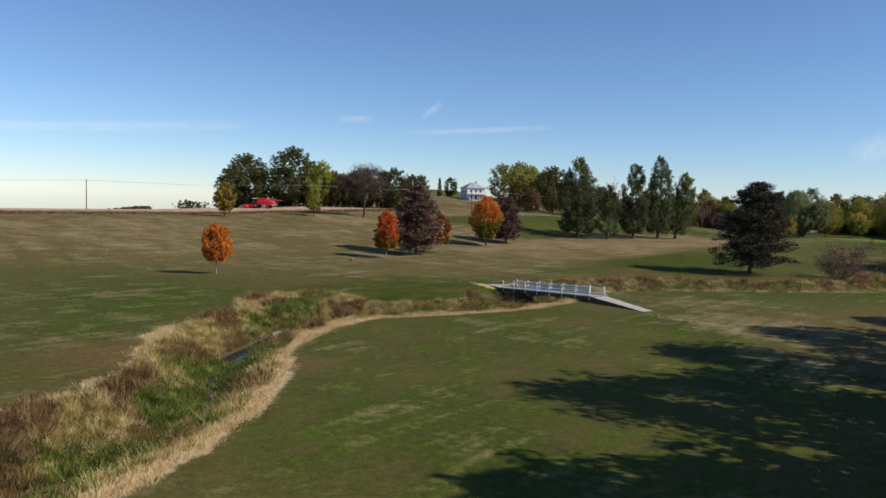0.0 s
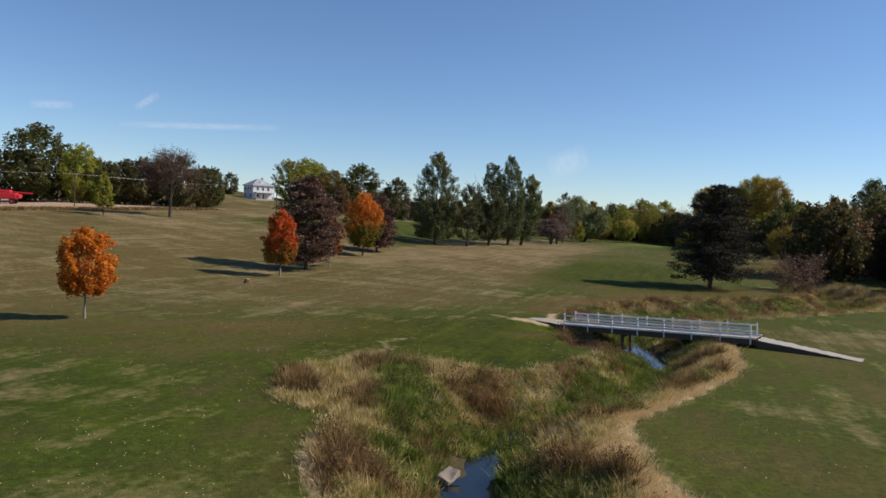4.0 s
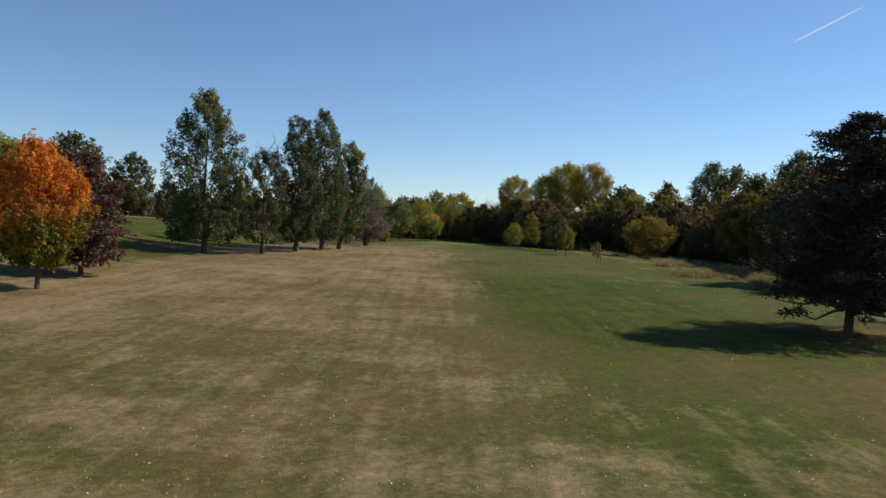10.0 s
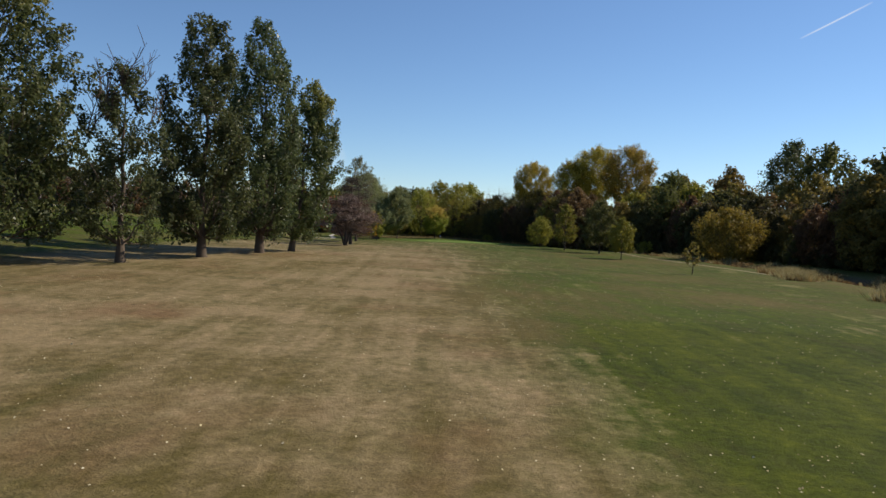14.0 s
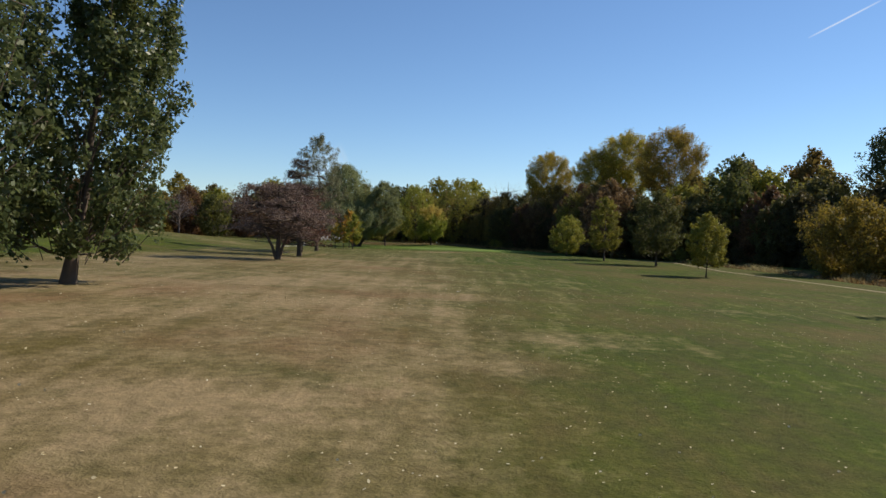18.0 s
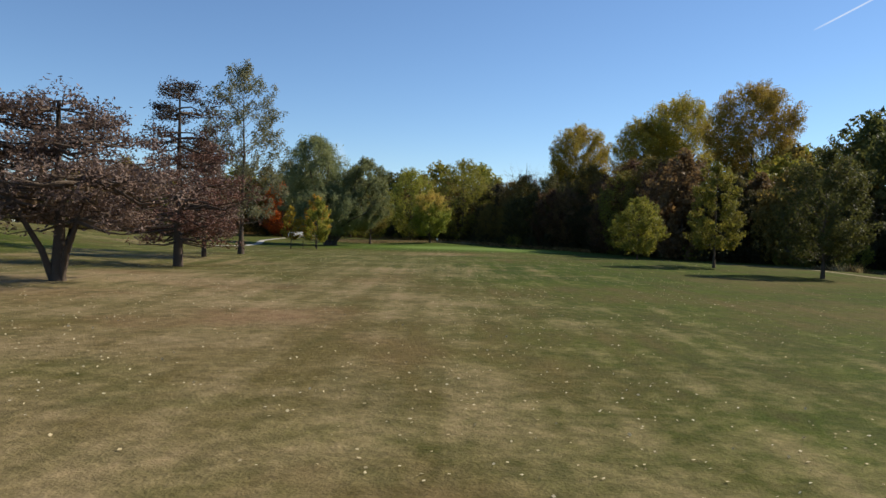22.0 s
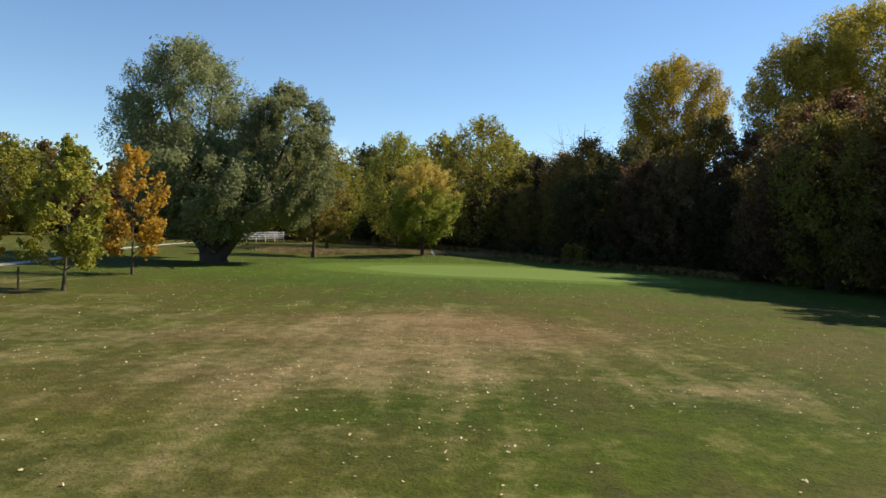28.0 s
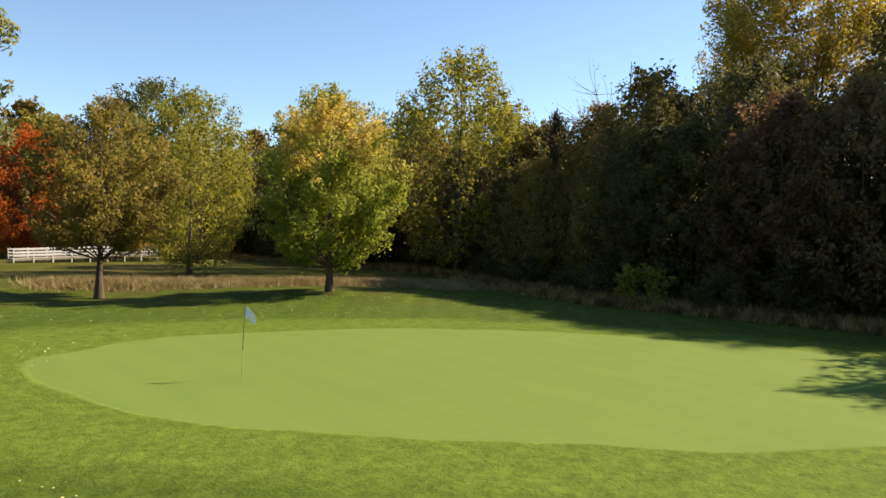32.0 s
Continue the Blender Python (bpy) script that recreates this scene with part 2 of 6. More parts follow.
m, n, l, b = material("creek_water", 0.06)
b.inputs["Base Color"].default_value = (0.012, 0.016, 0.02, 1)
b.inputs["Specular IOR Level"].default_value = 0.5
bumped(n, l, b, noise_out(n, l, 1.6, 3.0), 0.12, 0.03)
creek_water = m
m, n, l, b = material("pond_weed", 0.95)
col = ramp(n, l, noise_out(n, l, 0.5, 5.0, 0.65), [(0.03, 0.04, 0.014), (0.06, 0.066, 0.02), (0.15, 0.13, 0.045)])
l.new(col, b.inputs["Base Color"])
bumped(n, l, b, noise_out(n, l, 6.0, 3.0), 0.3, 0.03)
pond_weed = m


# ---- the lie of the land ----
def ss(a, b, x):
    t = np.clip((x - a) / (b - a), 0, 1)
    return t * t * (3 - 2 * t)


def along(x, y):
    """Distance along the foot of the hill, and distance up the hill from it."""
    return (x + 6) * 0.64 + (y - 156) * 0.77, -(x + 6) * 0.77 + (y - 156) * 0.64


def lie(x, y):
    """The ground's height without the creek."""
    x, y = np.asarray(x, float), np.asarray(y, float)
    r, s = along(x, y)
    z = 0.6 + 1.6 * np.exp(-(((r - 100) / 60) ** 2)) * ss(-70, 0, s) - 1.3 * ss(190, 290, r) - 0.5 * ss(-40, -75, s) * ss(60, 150, r)
    top = 110 + 80 * ss(20, 120, r)
    hill = np.where(s > 70, 5.95 + (0.005 + 0.105 * ss(95, 170, r)) * (np.minimum(s, top) - 70), 0.085 * np.maximum(s, 0) * ss(-10, 25, s))
    crest = 122 + 60 * ss(60, 130, r)
    fall = 0.045 * np.clip(s - crest, 0, 4000) * np.maximum(ss(300, 180, r), ss(220, 320, s))
    low = -0.35 * ss(100, 112, y) * np.maximum(ss(22, 5, r), ss(-35, -55, s) * ss(70, 40, r))
    for cx, cy, rise, wide_ in ((183, 285, 0.55, 11), (217, 373, 0.42, 8), (204.4, 381, -0.3, 6), (124, 294, -0.32, 9)):
        low = low + rise * np.exp(-(((x - cx) / wide_) ** 2 + ((y - cy) / wide_) ** 2))
    dip = 0.26 * np.exp(-(((x - 7) / 9) ** 2 + ((y - 100.5) / 8) ** 2)) + 0.7 * np.exp(-(((x - 7.6) / 3.0) ** 2 + ((y - 99.8) / 2.2) ** 2))
    swell = 0.95 * np.exp(-(((s - 30) / 13) ** 2)) * ss(35, 60, r) * ss(215, 170, r)
    return z + swell + hill * (1 - ss(245, 345, r)) * (1 - ss(190, 270, s)) - fall - dip + low + 1.9 * np.exp(-(((x - 60) / 34) ** 2 + ((y - 322) / 34) ** 2))


CREEK = np.array([(-40, -30), (-26, 12), (-17.2, 33), (-15.5, 40), (-15.3, 47), (-16.8, 53), (-17.3, 60), (-15.8, 69), (-10, 75.5), (-1.5, 78.6), (5.6, 82.6), (11.2, 89.1), (14, 96),
                  (20, 105), (32.6, 110.0), (47.4, 112), (62, 115), (77, 123), (94, 145), (110, 166), (131, 182), (153, 200), (169, 222), (187, 247), (205, 272)], float)
CREEK_HALF = np.array([7, 7, 5.9, 5.2, 4.8, 5.1, 5.9, 6.4, 5.8, 5.0, 4.8, 5.2, 5.8, 6.5, 8.6, 8.3, 7, 6, 5, 5, 5, 5, 4.5, 4, 3.5])


def creek_at(x, y):
    """Distance from the creek's middle line as a share of its half width there, and the side (+1: left, looking downstream)."""
    x, y = np.asarray(x, float), np.asarray(y, float)
    best, side = np.full(x.shape, 9.0), np.zeros(x.shape)
    for (p, q), (a, b) in zip(zip(CREEK[:-1], CREEK[1:]), zip(CREEK_HALF[:-1], CREEK_HALF[1:])):
        d = q - p
        t = np.clip(((x - p[0]) * d[0] + (y - p[1]) * d[1]) / (d @ d), 0, 1)
        dx, dy = x - p[0] - t * d[0], y - p[1] - t * d[1]
        k = np.hypot(dx, dy) / (a + (b - a) * t)
        side = np.where(k < best, np.sign(d[0] * dy - d[1] * dx), side)
        best = np.minimum(best, k)
    return best, side


def hollow(x, y):
    """The washed-out bank beside the footbridge: 0 on the turf, 1 at its foot."""
    u = (np.asarray(x, float) - 7.1) * 0.887 - (np.asarray(y, float) - 100.1) * 0.461
    v = -(np.asarray(x, float) - 7.1) * 0.461 - (np.asarray(y, float) - 100.1) * 0.887
    return ss(0.1, 2.3, u) * ss(8.4, 7.4, u) * ss(-0.6, 0.9, v) * ss(12.5, 8.5, v), v


def height(x, y):
    k, _ = creek_at(x, y)
    wob = 0.25 * np.sin(np.asarray(x) * 1.3 + np.asarray(y) * 0.7) + 0.2 * np.sin(np.asarray(x) * 0.45 - np.asarray(y) * 0.9)
    cut = (2.2 + wob * 0.3) * (1 - ss(0.02, 0.98, k + 0.06 * wob))
    return lie(x, y) - np.maximum(cut, (1.55 + 0.3 * wob) * hollow(x, y)[0])


def bulge(x, y):
    """Distance from the middle of the weedy shoulder beside the creek's bend, as a share of its half width."""
    return np.hypot((np.asarray(x) + 15.0) / 7.4, (np.asarray(y) - 79.2) / 7.0)


def spaced(pieces):
    out = []
    for a, b, step in pieces:
        out += list(np.arange(a, b, step))
    return np.array(out + [pieces[-1][1]], float)


def mesh_of(name, verts, faces, mat, smooth=False):
    me = bpy.data.meshes.new(name)
    verts = np.asarray(verts, np.float32)
    faces = np.asarray(faces, np.int32)
    k = faces.shape[1]
    me.vertices.add(len(verts))
    me.vertices.foreach_set("co", verts.ravel())
    me.loops.add(faces.size)
    me.loops.foreach_set("vertex_index", faces.ravel())
    me.polygons.add(len(faces))
    me.polygons.foreach_set("loop_start", np.arange(0, faces.size, k, dtype=np.int32))
    me.polygons.foreach_set("use_smooth", np.full(len(faces), smooth))
    me.update(calc_edges=True)
    if mat:
        me.materials.append(mat)
    return me


GX = spaced([(-3000, -600, 200), (-600, -150, 25), (-150, -50, 3), (-50, 70, 0.8), (70, 260, 2.2), (260, 460, 10), (460, 1000, 60), (1000, 3000, 200)])
GY = spaced([(-1500, -200, 130), (-200, 0, 10), (0, 125, 0.8), (125, 440, 2.2), (440, 700, 13), (700, 1300, 60), (1300, 3400, 210)])
gx, gy = np.meshgrid(GX, GY)
px, py = gx.ravel(), gy.ravel()
k, side = creek_at(px, py)
wide = len(GX)
idx = np.arange(len(GX) * len(GY)).reshape(gx.shape)
quads = np.stack([idx[:-1, :-1], idx[:-1, 1:], idx[1:, 1:], idx[1:, :-1]], -1).reshape(-1, 4)

# turf: green where it is watered, straw-coloured where the ground is dry
r, s = along(px, py)
gr = np.hypot(px - 206, py - 350)
lush = 0.25 + 0.28 * ss(110, 160, r) + 0.3 * ss(-28, -42, s) * ss(-40, 0, r) * ss(160, 110, r) * ss(-95, -70, s)
lush += 0.5 * np.exp(-(((px + 12) / 26) ** 2 + ((py - 88) / 16) ** 2)) + 0.55 * np.exp(-(((px - 6) / 14) ** 2 + ((py - 52) / 16) ** 2))
lush += 0.65 * np.exp(-(((px - 3) / 21) ** 2 + ((py - 97) / 16) ** 2)) + 0.9 * ss(62, 22, gr) + 0.35 * ss(150, 280, r) * ss(-60, -30, s)
lush += 0.5 * np.exp(-(((px - 75) / 25) ** 2 + ((py - 250) / 12) ** 2))
lush += 0.5 * np.exp(-(((px - 10) / 12) ** 2 + ((py - 58) / 12) ** 2))
lush += (0.45 - 0.35 * ss(80, 110, r)) * ss(-32, -50, s) * ss(-20, 20, r) - 0.15 * ss(0, 30, s)
lush += 0.3 * ss(-28, -40, s) * ss(-58, -46, s) * ss(0, 25, r) * ss(120, 80, r)
lush += 0.6 * np.exp(-(((px + 14) / 15) ** 2 + ((py - 92) / 9) ** 2))
dry = 0.20 + 0.44 * ss(-40, -26, s) * ss(0, 40, r) * ss(230, 150, r) * ss(25, -5, s) + 0.12 * ss(5, 50, s)
dry += -0.4 * ss(56, 24, gr) - 0.25 * ss(60, 20, py)
dry += 0.35 * np.exp(-(((px - 62) / 16) ** 2 + ((py - 130) / 7) ** 2)) + 0.3 * np.exp(-(((px - 22) / 9) ** 2 + ((py - 116) / 6) ** 2))
dry += 0.5 * np.exp(-(((px - 175) / 7) ** 2 + ((py - 318) / 7) ** 2)) - 0.45 * ss(-30, -50, s) * ss(-20, 20, r)
dry -= 0.35 * np.exp(-(((px - 3) / 21) ** 2 + ((py - 97) / 16) ** 2)) - 0.35 * np.exp(-(((px + 5) / 2.2) ** 2 + ((py - 93) / 1.2) ** 2))
dry -= 0.25 * ss(-28, -40, s) * ss(-58, -46, s) * ss(0, 25, r) * ss(120, 80, r)
lush += 0.3 * ss(-75, -60, px) * ss(-14, -26, px) * ss(30, 45, py) * ss(128, 96, py) + 0.15 * ss(150, 200, r)
dry -= 0.35 * ss(-75, -60, px) * ss(-14, -26, px) * ss(30, 45, py) * ss(128, 96, py) + 0.1 * ss(190, 240, r)
lush += 0.3 * ss(-12, -4, px) * ss(40, 25, px) * ss(85, 70, py) * ss(10, 25, py)
lawn = ss(4, 10, s) * ss(62, 46, s) * ss(50, 75, r) * ss(230, 170, r)
lush += 0.9 * lawn
dry -= 0.4 * lawn
bank = np.maximum(np.maximum(ss(1.0, 0.8, k), ss(1.0, 0.85, bulge(px, py))), ss(0.02, 0.3, hollow(px, py)[0]))
rust = np.zeros(px.shape)
for cx, cy, a_, b_, amp in ((24, 118.5, 9, 4, 0.8), (41, 124.5, 12, 3.5, 0.75), (14.5, 112, 4, 4, 0.7), (58.9, 135.2, 4.5, 3.2, 0.9), (-24.5, 51, 4.5, 6, 0.7), (2, 95, 2.4, 1.6, 0.5), (60, 128, 14, 4, 0.45), (176, 316, 6, 5, 0.4), (-20, 100, 14, 6, 0.25)):
    rust = np.maximum(rust, amp * np.exp(-(((px - cx) / a_) ** 2 + ((py - cy) / b_) ** 2)))


def near_line(pts, half):
    out = np.zeros(px.shape)
    for p, q in zip(pts[:-1], pts[1:]):
        p, d = np.array(p, float), np.subtract(q, p).astype(float)
        t = np.clip(((px - p[0]) * d[0] + (py - p[1]) * d[1]) / (d @ d), 0, 1)
        out = np.maximum(out, ss(half, half * 0.3, np.hypot(px - p[0] - t * d[0], py - p[1] - t * d[1])))
    return out


pale = ss(0.80, 0.90, k) * ss(1.16, 1.06, k) * (1 - ss(0.0, 0.1, hollow(px, py)[0])) * np.where(side < 0, 1.5, 0.5 + 0.4 * np.sin(py * 0.4)) * ss(105, 88, py)
pale *= 1 - 0.85 * (side > 0) * ss(-12, -8, px) * ss(10, 5, px) * ss(74, 77, py) * ss(97, 93, py)
pale = np.maximum(pale, 0.42 * near_line([(-15, 86), (-14, 88.5), (-12, 90.5), (-12.5, 92.5), (-9.5, 94)], 0.9))
pale = np.maximum(pale, 0.85 * near_line([(7.6, 102.8), (6.0, 104.6)], 1.7))
pale = np.maximum(pale, 0.38 * near_line([(6.0, 104.6), (4.4, 108)], 1.3))
pale = np.maximum(pale, 0.8 * near_line([(8.8, 103.4), (10.6, 106.2), (12.0, 108)], 0.8))
pale = np.maximum(pale, 0.3 * near_line([(24, 78), (27, 74), (30, 69)], 3.0))
field = ss(86, 89, s) * ss(120, 95, r)
lush += 0.55 * np.exp(-(((px + 3) / 15) ** 2 + ((py - 104) / 8) ** 2)) + 0.12 * ss(150, 200, r)
dry -= 0.14 * ss(150, 200, r) - 0.2 * ss(215, 240, r) * ss(278, 262, r) - 0.4 * np.exp(-(((px - 171) / 11) ** 2 + ((py - 314) / 9) ** 2))
dry += 0.5 * np.exp(-(((px - 75.5) / 3.5) ** 2 + ((py - 191.5) / 3.0) ** 2)) + 0.4 * np.exp(-(((px - 85) / 2.5) ** 2 + ((py - 212) / 2.5) ** 2))
deep = np.exp(-(((px + 3) / 14) ** 2 + ((py - 94) / 11) ** 2)) + ss(-31, -43, s) * ss(-62, -50, s) * ss(5, 22, r) * ss(72, 55, r)
deep = np.clip(deep + lawn + 0.15 * np.exp(-(((px + 30) / 9) ** 2 + ((py - 72) / 18) ** 2)), 0, 1)
deep = np.maximum(deep, 0.9 * ss(1.35, 0.75, np.hypot((px - 1) / 15, (py - 93) / 11)))
lush += 0.7 * deep + 0.2 * ss(225, 265, r)
dry -= 0.55 * deep + 0.1 * ss(225, 265, r)
olive = ss(-31, -42, s) * ss(-32, -14, r) * ss(36, 12, r)
lush += 0.35 * olive
dry -= 0.35 * olive
inside = (side < 0) * ss(1.05, 1.35, k) * ss(92, 80, py) * ss(25, 38, py) * ss(34, 20, px)
lush += 0.35 * inside
dry -= 0.3 * inside
zone = np.stack([np.clip(lush, 0, 0.74 + 0.7 * deep * (1 - lawn) + 0.06 * lawn), np.clip(dry, -0.6, 1), bank, field], -1).astype(np.float32)

m, n, l, b = material("turf", 0.95)
tc = n.new("ShaderNodeTexCoord").outputs["Object"]
at = n.new("ShaderNodeVertexColor")
at.layer_name = "zone"
sep = n.new("ShaderNodeSeparateColor")
l.new(at.outputs["Color"], sep.inputs[0])
big = noise_out(n, l, 0.045, 3.0, 0.55, tc)
mid = noise_out(n, l, 0.28, 4.0, 0.6, tc)
small = noise_out(n, l, 1.7, 4.0, 0.65, tc)
blade = noise_out(n, l, 14.0, 3.0, 0.7, tc)
streak = noise_out(n, l, 1.0, 3.0, 0.6, tc, (0.75, 0.06, 0.1), -41.0)
cross = noise_out(n, l, 1.0, 3.0, 0.6, tc, (0.10, 0.22, 0.1), -41.0)


def off(v, gain):
    return maths(n, l, "MULTIPLY", maths(n, l, "SUBTRACT", v, 0.5), gain)


wet = maths(n, l, "ADD", maths(n, l, "ADD", sep.outputs[0], off(big, 3.0)), maths(n, l, "ADD", off(mid, 1.5), off(streak, 1.5)), clamp=True)
parch = maths(n, l, "ADD", maths(n, l, "ADD", sep.outputs[1], off(cross, 1.5)), maths(n, l, "ADD", off(mid, 1.4), maths(n, l, "ADD", maths(n, l, "ADD", off(small, 1.1), off(streak, 1.8)), off(big, 2.2))), clamp=True)
green = mixed(n, l, maths(n, l, "ADD", maths(n, l, "MULTIPLY_ADD", off(mid, 2.2), 1.0, 0.45), maths(n, l, "ADD", off(streak, 1.6), off(small, 1.0)), clamp=True), (0.041, 0.066, 0.006), (0.090, 0.119, 0.010))
green = mixed(n, l, maths(n, l, "MULTIPLY", maths(n, l, "SUBTRACT", sep.outputs[0], 0.76), 4.0, clamp=True), green, mixed(n, l, maths(n, l, "ADD", maths(n, l, "ADD", 0.45, off(streak, 2.0)), maths(n, l, "ADD", off(small, 1.4), off(mid, 2.0)), clamp=True), (0.038, 0.056, 0.002), (0.092, 0.108, 0.006)))
col = mixed(n, l, wet, (0.142, 0.110, 0.036), green)
col = mixed(n, l, maths(n, l, "MULTIPLY", parch, 0.9), col, (0.338, 0.245, 0.132))
brown = maths(n, l, "MULTIPLY", maths(n, l, "SUBTRACT", noise_out(n, l, 0.11, 4.0, 0.6, tc, (1, 1, 1), 15.0), 0.53), 6.0, clamp=True)
col = mixed(n, l, maths(n, l, "MULTIPLY", brown, maths(n, l, "MULTIPLY", sep.outputs[1], 1.1)), col, (0.22, 0.125, 0.062))
ru = n.new("ShaderNodeAttribute")
ru.attribute_name = "rust"
col = mixed(n, l, maths(n, l, "MULTIPLY", maths(n, l, "ADD", ru.outputs["Fac"], maths(n, l, "MULTIPLY", off(small, 0.9), ru.outputs["Fac"])), 0.9, clamp=True), col, (0.20, 0.105, 0.045))
# darker mottles
spot = maths(n, l, "MULTIPLY", maths(n, l, "SUBTRACT", noise_out(n, l, 0.55, 5.0, 0.65, tc, (1.0, 0.6, 1), -41.0), 0.54), 7.0, clamp=True)
col = mixed(n, l, maths(n, l, "MULTIPLY", spot, 0.42), col, (0.060, 0.068, 0.016))
# the putting green and its collar
mp = n.new("ShaderNodeMapping")
mp.vector_type = "TEXTURE"
mp.inputs["Location"].default_value, mp.inputs["Rotation"].default_value, mp.inputs["Scale"].default_value = (209.6, 347.1, 0), (0, 0, radians(-41)), (17.0, 9.4, 1e6)
l.new(tc, mp.inputs[0])
ln = n.new("ShaderNodeVectorMath")
ln.operation = "LENGTH"
l.new(mp.outputs[0], ln.inputs[0])
rad = maths(n, l, "ADD", ln.outputs["Value"], off(noise_out(n, l, 0.16, 2.0, 0.5, tc), 0.22))
fresh = maths(n, l, "MULTIPLY", maths(n, l, "SUBTRACT", maths(n, l, "ADD", 3.3, off(mid, 3.0)), rad), 0.7, clamp=True)
col = mixed(n, l, maths(n, l, "MULTIPLY", fresh, 0.85), col, mixed(n, l, maths(n, l, "ADD", small, off(streak, 1.5)), (0.050, 0.096, 0.010), (0.104, 0.158, 0.024)))
collar = maths(n, l, "MULTIPLY", maths(n, l, "SUBTRACT", 1.42, rad), 7.0, clamp=True)
col = mixed(n, l, collar, col, mixed(n, l, small, (0.095, 0.155, 0.018), (0.15, 0.215, 0.035)))
putt = maths(n, l, "MULTIPLY", maths(n, l, "SUBTRACT", 1.0, rad), 60.0, clamp=True)
mow = n.new("ShaderNodeTexWave")
mow.inputs["Scale"].default_value = 0.16
l.new(tc, mow.inputs["Vector"])
col = mixed(n, l, putt, col, mixed(n, l, maths(n, l, "ADD", maths(n, l, "MULTIPLY", mow.outputs["Fac"], 0.16), maths(n, l, "MULTIPLY", mid, 0.84)), (0.145, 0.22, 0.048), (0.19, 0.27, 0.066)))
# stubble field on the hill, weeds and earth on the creek's banks
col = mixed(n, l, at.outputs["Alpha"], col, mixed(n, l, noise_out(n, l, 1.0, 3.0, 0.6, tc, (0.02, 0.6, 0.1), -12.0), (0.42, 0.28, 0.18), (0.66, 0.47, 0.32)))
col = mixed(n, l, sep.outputs[2], col, mixed(n, l, mid, (0.06, 0.055, 0.025), (0.17, 0.13, 0.07)))
pl = n.new("ShaderNodeAttribute")
pl.attribute_name = "pale"
worn = maths(n, l, "MULTIPLY", maths(n, l, "SUBTRACT", maths(n, l, "ADD", pl.outputs["Fac"], off(small, 1.0)), 0.25), 2.0, clamp=True)
worn = maths(n, l, "MULTIPLY", worn, maths(n, l, "MULTIPLY", pl.outputs["Fac"], 3.0, clamp=True))
col = mixed(n, l, worn, col, (0.56, 0.43, 0.245))
tuft_ = noise_out(n, l, 4.5, 3.0, 0.6, tc)
tone = maths(n, l, "ADD", maths(n, l, "MULTIPLY", small, 0.45), maths(n, l, "ADD", maths(n, l, "MULTIPLY", blade, 0.5), maths(n, l, "MULTIPLY", tuft_, 0.55)))
tone = maths(n, l, "MULTIPLY_ADD", maths(n, l, "SUBTRACT", tone, 0.75), maths(n, l, "SUBTRACT", 1.7, maths(n, l, "MULTIPLY", putt, 1.45)), 0.5, clamp=True)
col = mixed(n, l, 1.0, col, ramp(n, l, tone, [(0.40, 0.40, 0.40), (0.74, 0.74, 0.74), (1.14, 1.14, 1.14)]), "MULTIPLY")
l.new(col, b.inputs["Base Color"])
b.inputs["Specular IOR Level"].default_value = 0.1
bumped(n, l, b, maths(n, l, "MULTIPLY", maths(n, l, "ADD", blade, tuft_), maths(n, l, "SUBTRACT", 1.0, maths(n, l, "MULTIPLY", putt, 0.93))), 0.6, 0.07)
turf = m

me = mesh_of("ground", np.stack([px, py, height(px, py)], -1), quads, turf, True)
attr = me.color_attributes.new("zone", "FLOAT_COLOR", "POINT")
attr.data.foreach_set("color", zone.ravel())
attr = me.attributes.new("pale", "FLOAT", "POINT")
attr.data.foreach_set("value", np.clip(pale, 0, 1).astype(np.float32))
attr = me.attributes.new("rust", "FLOAT", "POINT")
attr.data.foreach_set("value", rust.astype(np.float32))
tagged(new("ground", me), "mown golf course turf, patchy green and straw-brown", "ground", kind="structure")


def ground_z(x, y):
    return float(height(x, y))


# ---- helpers for things ----
def part(name, data, mat, parent, label=""):
    """Links a bmesh or a mesh as one mesh object under a thing."""
    if isinstance(data, bmesh.types.BMesh):
        me = bpy.data.meshes.new(name)
        data.to_mesh(me)
        data.free()
        data = me
    if mat and not data.materials:
        data.materials.append(mat)
    ob = new(name, data)
    ob.parent = parent
    if label:
        ob["label"] = label
    return ob


def thing(name, x, y, label, category, z=None, turn=0.0, group="", kind=""):
    ob = new(name)
    ob.empty_display_size = 0.3
    ob.matrix_basis = pose(x, y, ground_z(x, y) if z is None else z, 0, 0, turn)
    return tagged(ob, label, category, group, kind)


def box(bm, x0, x1, y0, y1, z0, z1, bevel=0.0, m=None):
    v = [bm.verts.new((x, y, z)) for x in (x0, x1) for y in (y0, y1) for z in (z0, z1)]
    fs = [bm.faces.new([v[i] for i in f]) for f in ((0, 1, 3, 2), (4, 6, 7, 5), (0, 4, 5, 1), (2, 3, 7, 6), (0, 2, 6, 4), (1, 5, 7, 3))]
    if bevel:
        es = list({e for f in fs for e in f.edges})
        made = bmesh.ops.bevel(bm, geom=es, offset=bevel, segments=1, affect="EDGES", profile=0.5)
        v = list({w for f in made["faces"] for w in f.verts})
    if m is not None:
        bmesh.ops.transform(bm, matrix=m, verts=[w for w in v if w.is_valid])
    return bm


def boxed(x0, x1, y0, y1, z0, z1, bevel=0.0, m=None):
    return box(bmesh.new(), x0, x1, y0, y1, z0, z1, bevel, m)


